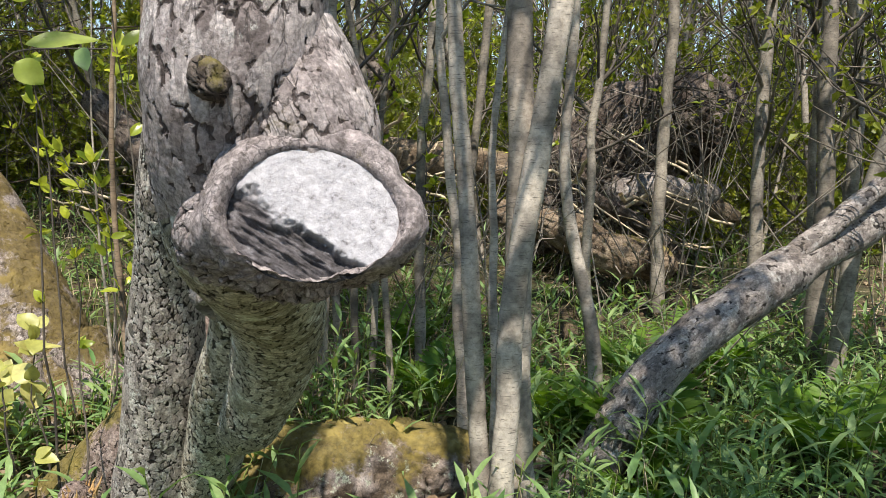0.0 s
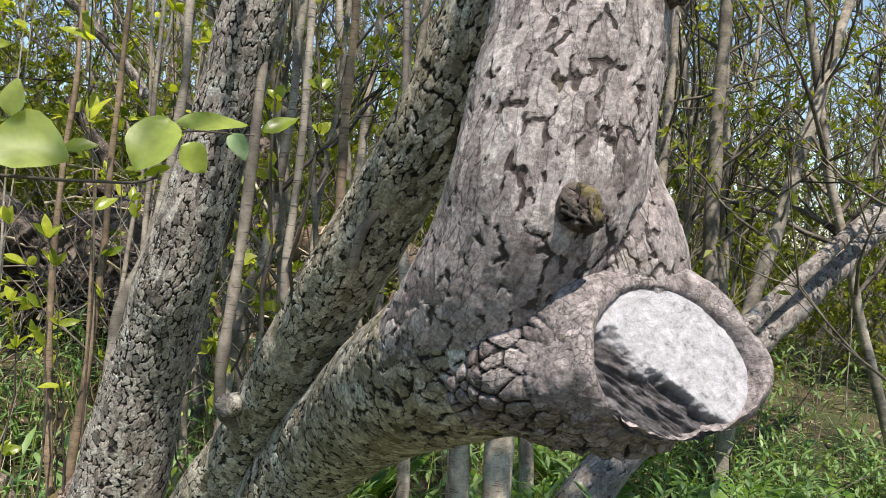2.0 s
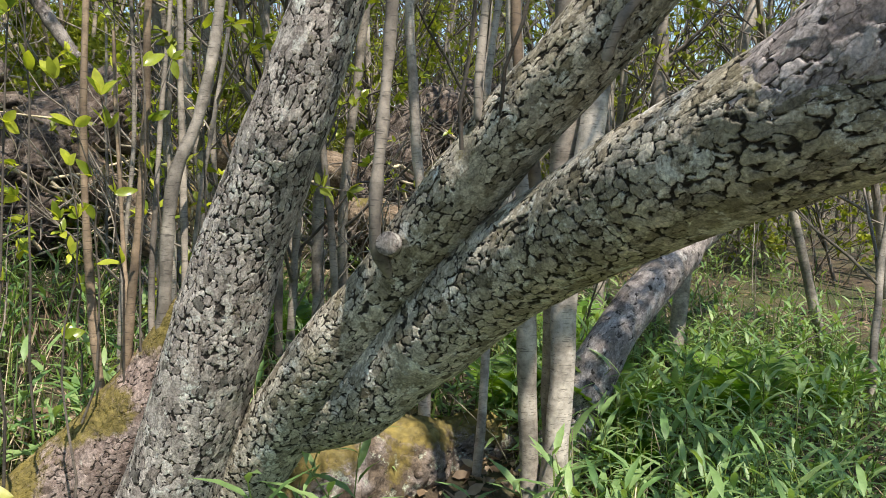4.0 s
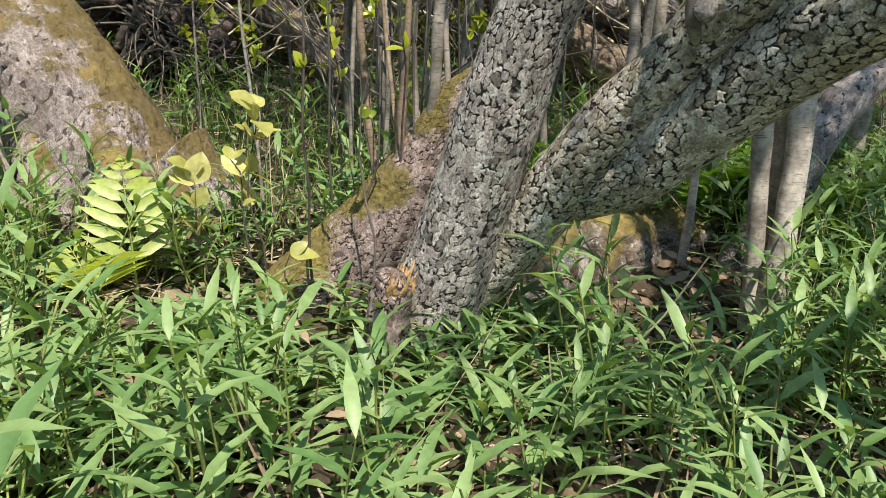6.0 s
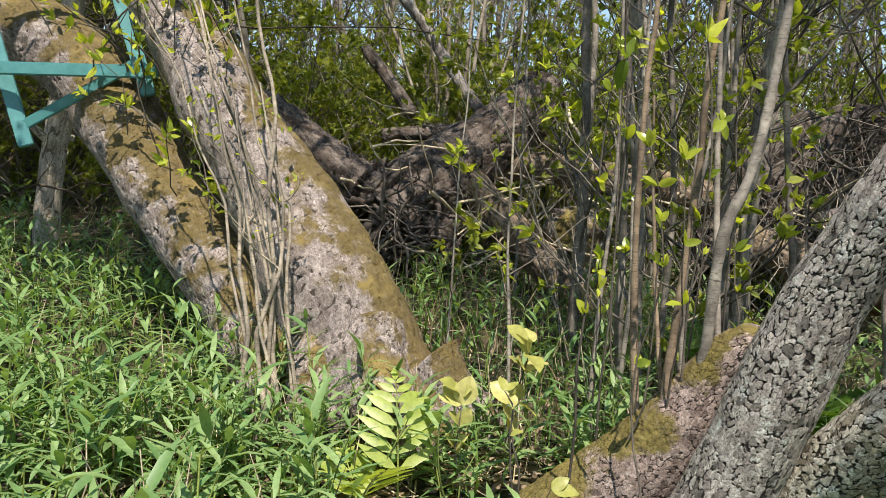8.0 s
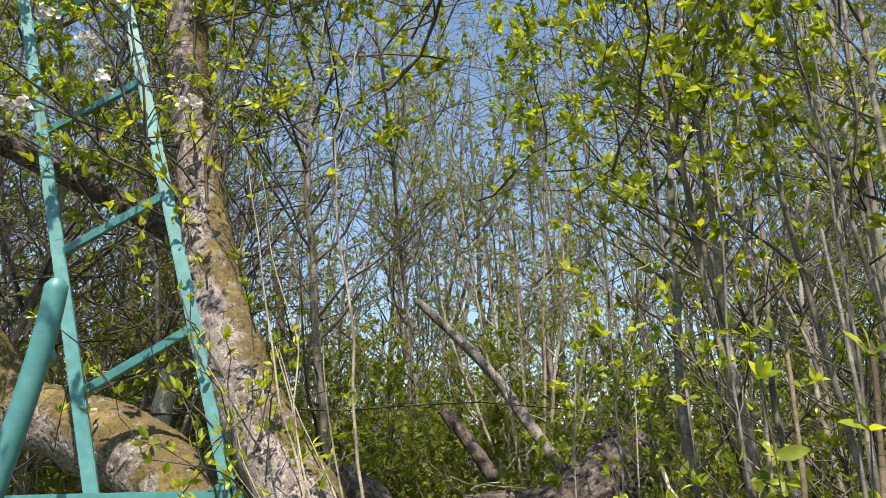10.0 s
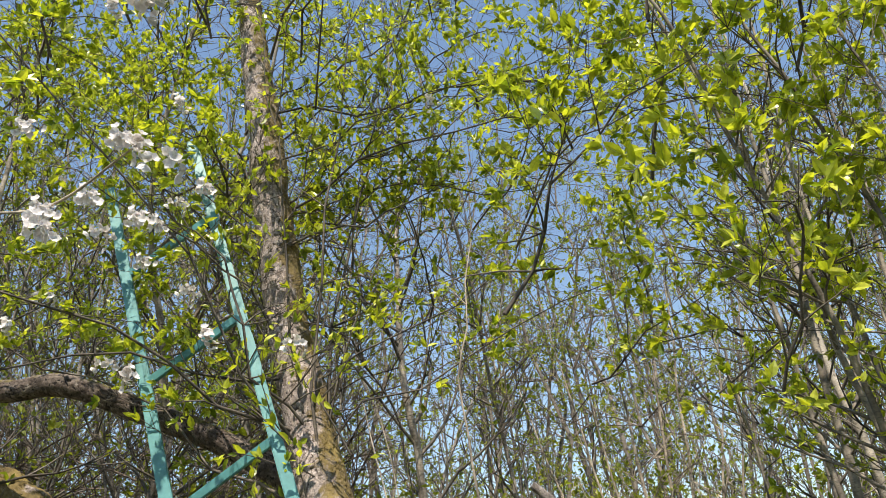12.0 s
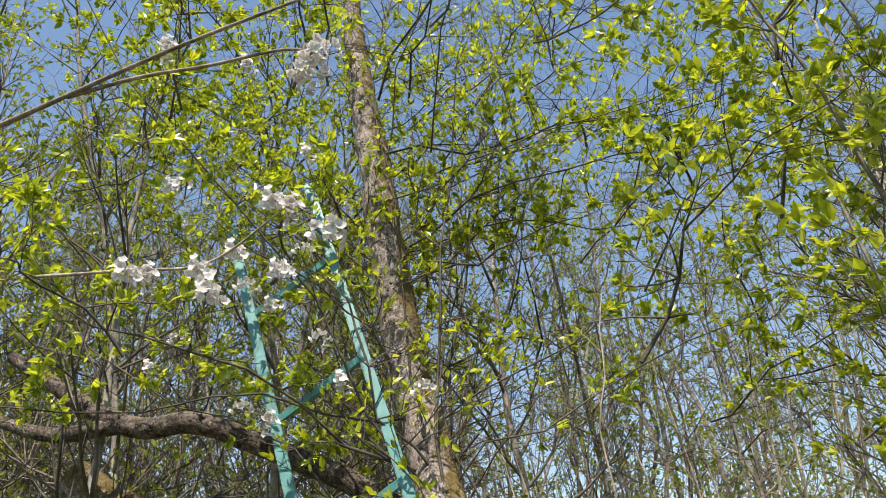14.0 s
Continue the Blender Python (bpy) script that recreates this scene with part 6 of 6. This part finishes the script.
def trunk_shoots():
    """Leafy shoots that sprout from the old trunk, in front of the ladder."""
    rng = np.random.default_rng(905)
    rods, at, way, size = [], [], [], []
    feet = [(-2.10, 2.72, 1.10), (-2.25, 2.78, 1.30), (-2.36, 2.84, 1.55), (-2.50, 2.95, 1.85), (-2.28, 2.80, 0.95), (-2.00, 2.62, 0.80), (-2.70, 2.98, 1.35), (-2.55, 2.90, 2.2)]
    for k in range(44):
        p = np.array(feet[k % 8]) + rng.normal(0, 1, 3) * (0.14, 0.05, 0.14)
        w = np.array([rng.normal(-0.1, 0.5), -0.35, rng.uniform(0.2, 1.2)])
        n = 7
        line = [p]
        for _ in range(n - 1):
            w = w / np.linalg.norm(w) + rng.normal(0, 0.22, 3)
            line.append(line[-1] + w / np.linalg.norm(w) * rng.uniform(0.045, 0.09))
        line = np.array(line)
        rods.append((line, rng.uniform(0.0022, 0.0045) * np.linspace(1, 0.35, n)))
        for q, d in zip(line[2:], np.diff(line, axis=0)[1:]):
            if rng.random() < 0.35:
                continue
            for _ in range(rng.integers(3, 7)):
                at.append(q + rng.normal(0, 0.008, 3)), way.append(d / np.linalg.norm(d) + rng.normal(0, 0.7, 3) + (0, 0, 0.3)), size.append(rng.uniform(0.022, 0.055))
    v, f = strands(rods, 5)
    tagged(piece("trunk_growth", mesh_of("trunk_growth", v, f, stem_mid), old), kind="stuff")
    size = np.array(size)
    v, f = leaves(at, way, ups(len(at), rng, 0.7), size, size * 0.5, 0.15, 0.3)
    tagged(piece("shoot_foliage", mesh_of("shoot_foliage", v, f, leaf_spring, smooth=False), old), kind="stuff")


trunk_shoots()
crown()


def blossom_mesh(seed, flowers):
    """A cluster of white five-petalled flowers."""
    rng = np.random.default_rng(seed)
    at, way, up, size = [], [], [], []
    for _ in range(flowers):
        c = rng.normal(0, 0.021, 3)
        n = np.array([0.1, -0.5, 0.2]) + rng.normal(0, 0.6, 3)
        n /= np.linalg.norm(n)
        e = np.cross(n, (0.2, 0.3, 1))
        e /= np.linalg.norm(e)
        g = np.cross(n, e)
        for k in range(5):
            a = k * 1.2566 + rng.normal(0, 0.1)
            at.append(c), way.append(e * math.cos(a) + g * math.sin(a) + n * 0.45), up.append(n), size.append(rng.uniform(0.015, 0.022))
    size = np.array(size)
    v, f = leaves(np.array(at), np.array(way), np.array(up), size, size * 1.05, -0.12, 0.2)
    return mesh_of("blossom", v, f, petal_white)


def brown_twigs():
    """The leafless brown twigs behind the ladder and high in the thicket."""
    rng = np.random.default_rng(930)
    rods = []
    for k in range(1350):
        a = np.array([rng.uniform(-7.5, -3.1), rng.uniform(3.6, 7.0), rng.uniform(0.6, 3.6)])
        if k >= 420:
            a = np.array([rng.uniform(-6.5, 3.0), rng.uniform(3.6, 8.0), rng.uniform(2.6, 7.0)])
        w = np.array([rng.normal(0, 0.7), rng.normal(0, 0.5), rng.uniform(-0.1, 1.0)])
        ln = rng.uniform(0.6, 1.6)
        s = np.linspace(0, 1, 8)[:, None]
        line = a + s * w * ln
        line = line + 0.09 * np.stack([grain(line * 2.5 + j * 9, 61 + j) for j in range(3)], 1)
        r = rng.uniform(0.003, 0.010) if k < 420 else rng.uniform(0.002, 0.005)
        rods.append((line, r * np.linspace(1, 0.35, 8)))
        r2, _p, _w, _l = sprigs(line, r * np.linspace(1, 0.35, 8), rng, 6, 0.1, 0.5, 0.05, 1, rise=0.3, subs=3, m=3)
        rods += r2
    v, f = strands(rods, 3)
    tagged(piece("bare_twigs", mesh_of("bare_twigs", v, f, stem_brush)), "tangled bare brown twigs high in the thicket", "twigs", kind="stuff")


stem_brush = stem_material("brown_twig_bark", (0.07, 0.05, 0.037), (0.20, 0.155, 0.115))
brown_twigs()
BLOSSOMS = [blossom_mesh(950 + k, n) for k, n in enumerate((10, 15, 21, 28))]
rng = np.random.default_rng(960)
SPOTS = [(-2.31, 1.33, 2.92, 3), (-2.38, 1.40, 2.95, 3), (-2.64, 1.73, 2.83, 2), (-2.58, 1.73, 2.78, 1), (-2.92, 1.81, 2.70, 2), (-2.98, 2.0, 3.73, 1), (-2.02, 3.13, 3.96, 0), (-3.05, 1.75, 2.66, 1)]
for k in range(24):
    x, y = rng.uniform(-3.9, -2.3), rng.uniform(1.4, 2.9)
    SPOTS.append((x, y, rng.uniform(2.3, 3.9), int(rng.integers(0, 3))))
for x, y, z, i in SPOTS:
    b = piece("blossom", BLOSSOMS[i], old, "cluster of white apple blossom")
    b.matrix_basis = Matrix.Translation((x, y, z)) @ pose(0, 0, 0, 0, 0, rng.uniform(-40, 40)) @ Matrix.Scale(1.0, 4)
# the bough that carries the nearest blossom
for k, pts in enumerate([
    [(-4.2, 1.6, 3.06, 0.011), (-3.835, 1.5, 3.114, 0.010), (-3.369, 1.45, 3.138, 0.008), (-2.821, 1.40, 3.176, 0.006), (-2.386, 1.35, 3.164, 0.004), (-2.0, 1.3, 3.13, 0.004)],
    [(-3.2, 1.44, 3.15, 0.006), (-2.95, 1.44, 3.15, 0.006), (-2.72, 1.45, 3.13, 0.005), (-2.45, 1.40, 3.05, 0.004), (-2.3, 1.35, 2.93, 0.003)],
    [(-4.075, 1.9, 2.927, 0.007), (-3.558, 1.9, 2.851, 0.006), (-3.255, 1.9, 2.811, 0.005), (-2.9, 1.82, 2.72, 0.004), (-2.6, 1.74, 2.80, 0.003)],
]):
    limb("bough", pts, stem_vine, old, 980 + k, cell=0.02, amp=0.0008, fine=0.003, lump=0.15)

# tall saplings whose tops lean over the path
TOPS = "tall sapling with a bright leafy top"
for k, (pts, r) in enumerate([
    ([(-0.56, 2.62, 0.0), (-0.62, 2.6, 1.0), (-0.75, 2.5, 2.2), (-0.98, 2.35, 3.3), (-1.3, 2.2, 4.2)], 0.020),
    ([(-0.42, 3.0, 0.05), (-0.46, 3.0, 1.2), (-0.62, 3.0, 2.6), (-0.85, 2.95, 3.9), (-1.1, 2.9, 5.0)], 0.024),
    ([(-0.28, 2.5, 0.0), (-0.33, 2.5, 1.0), (-0.50, 2.45, 2.2), (-0.75, 2.35, 3.4), (-0.95, 2.2, 4.2)], 0.018),
    ([(-0.80, 3.75, 0.1), (-0.82, 3.75, 1.4), (-0.9, 3.7, 2.8), (-1.2, 3.6, 4.2), (-1.4, 3.5, 5.4)], 0.009),
    ([(-0.15, 2.3, 0.0), (-0.22, 2.3, 1.0), (-0.40, 2.25, 2.1), (-0.62, 2.1, 3.2)], 0.016),
    ([(-0.50, 3.9, 0.15), (-0.5, 3.9, 1.5), (-0.55, 3.9, 3.0), (-0.7, 3.8, 5.0)], 0.026),
]):
    sapling(pts, r * 0.7, 990 + k, TOPS, 26, 0.38, 0.75, 0.05, leaf_mat=leaf_spring, fine_leaves=True, per_twig=4, subs=4)


# ---- unseen crown of the leaning apple tree, added over the path for shade ----
def unseen_shade_crown():
    """Unseen twigs and young leaves high on the stems, added to shade bark below."""
    rng = np.random.default_rng(1000)
    rods, at, way, size = [], [], [], []
    lit = np.array(CUT)
    for k in range(43):
        a = np.array([(-0.28, 1.0, 2.3), (0.08, 0.55, 1.95), (0.30, 0.5, 2.6), (-0.1, 0.9, 2.8)][k % 4])
        b = np.array([rng.uniform(-0.7, 0.3), rng.uniform(-1.3, -0.7), rng.uniform(2.6, 3.6)])
        # the next two sets shade the ground at the right and the stand behind
        if k >= 5:
            a = np.array([(0.30, 0.5, 2.6), (0.45, 0.6, 1.7), (0.16, 0.6, 2.2)][k % 3])
            b = np.array([rng.uniform(0.7, 2.5), rng.uniform(-0.9, 0.8), rng.uniform(2.5, 3.8)])
        if k >= 27:
            a = np.array([(0.16, 0.60, 2.2), (-0.28, 1.0, 2.3), (-0.1, 0.9, 2.8)][k % 3])
            b = np.array([rng.uniform(-0.5, 0.9), rng.uniform(0.5, 1.5), rng.uniform(2.6, 4.2)])
        s = np.linspace(0, 1, 14)[:, None]
        mid = (a + b) / 2 + (0, 0, rng.uniform(0.1, 0.5))
        line = (1 - s) ** 2 * a + 2 * s * (1 - s) * mid + s**2 * b
        line = line + 0.08 * s * np.stack([grain(line * 2.5 + j * 9, 71 + j) for j in range(3)], 1)
        r = rng.uniform(0.006, 0.012) * np.linspace(1, 0.25, 14)
        r2, p, w, l = sprigs(line, r, rng, 4 if k < 5 else 11, 0.45, 0.5, 0.05, 4, rise=0.2, subs=3, m=4)
        # no twig or leaf is kept on the sun's line to the sawn face
        for q, rad in [(line, r)] + r2:
            off = q - lit
            off = off - (off @ np.array(SUN))[:, None] * np.array(SUN)
            if np.linalg.norm(off, axis=1).min() > 0.16:
                rods.append((q, rad))
        off = p - lit
        off = off - (off @ np.array(SUN))[:, None] * np.array(SUN)
        keep = np.linalg.norm(off, axis=1) > 0.22
        at.append(p[keep]), way.append(w[keep]), size.append(l[keep])
    v, f = strands(rods, 5)
    tagged(piece("crown", mesh_of("crown", v, f, stem_dark), tree), kind="stuff")
    at, way, size = np.vstack(at), np.vstack(way), np.concatenate(size)
    v, f = leaves(at, way, ups(len(at), rng, 0.8), size, size * 0.5, 0.15, 0.3)
    tagged(piece("foliage", mesh_of("foliage", v, f, leaf_spring, smooth=False), tree), kind="stuff")


unseen_shade_crown()
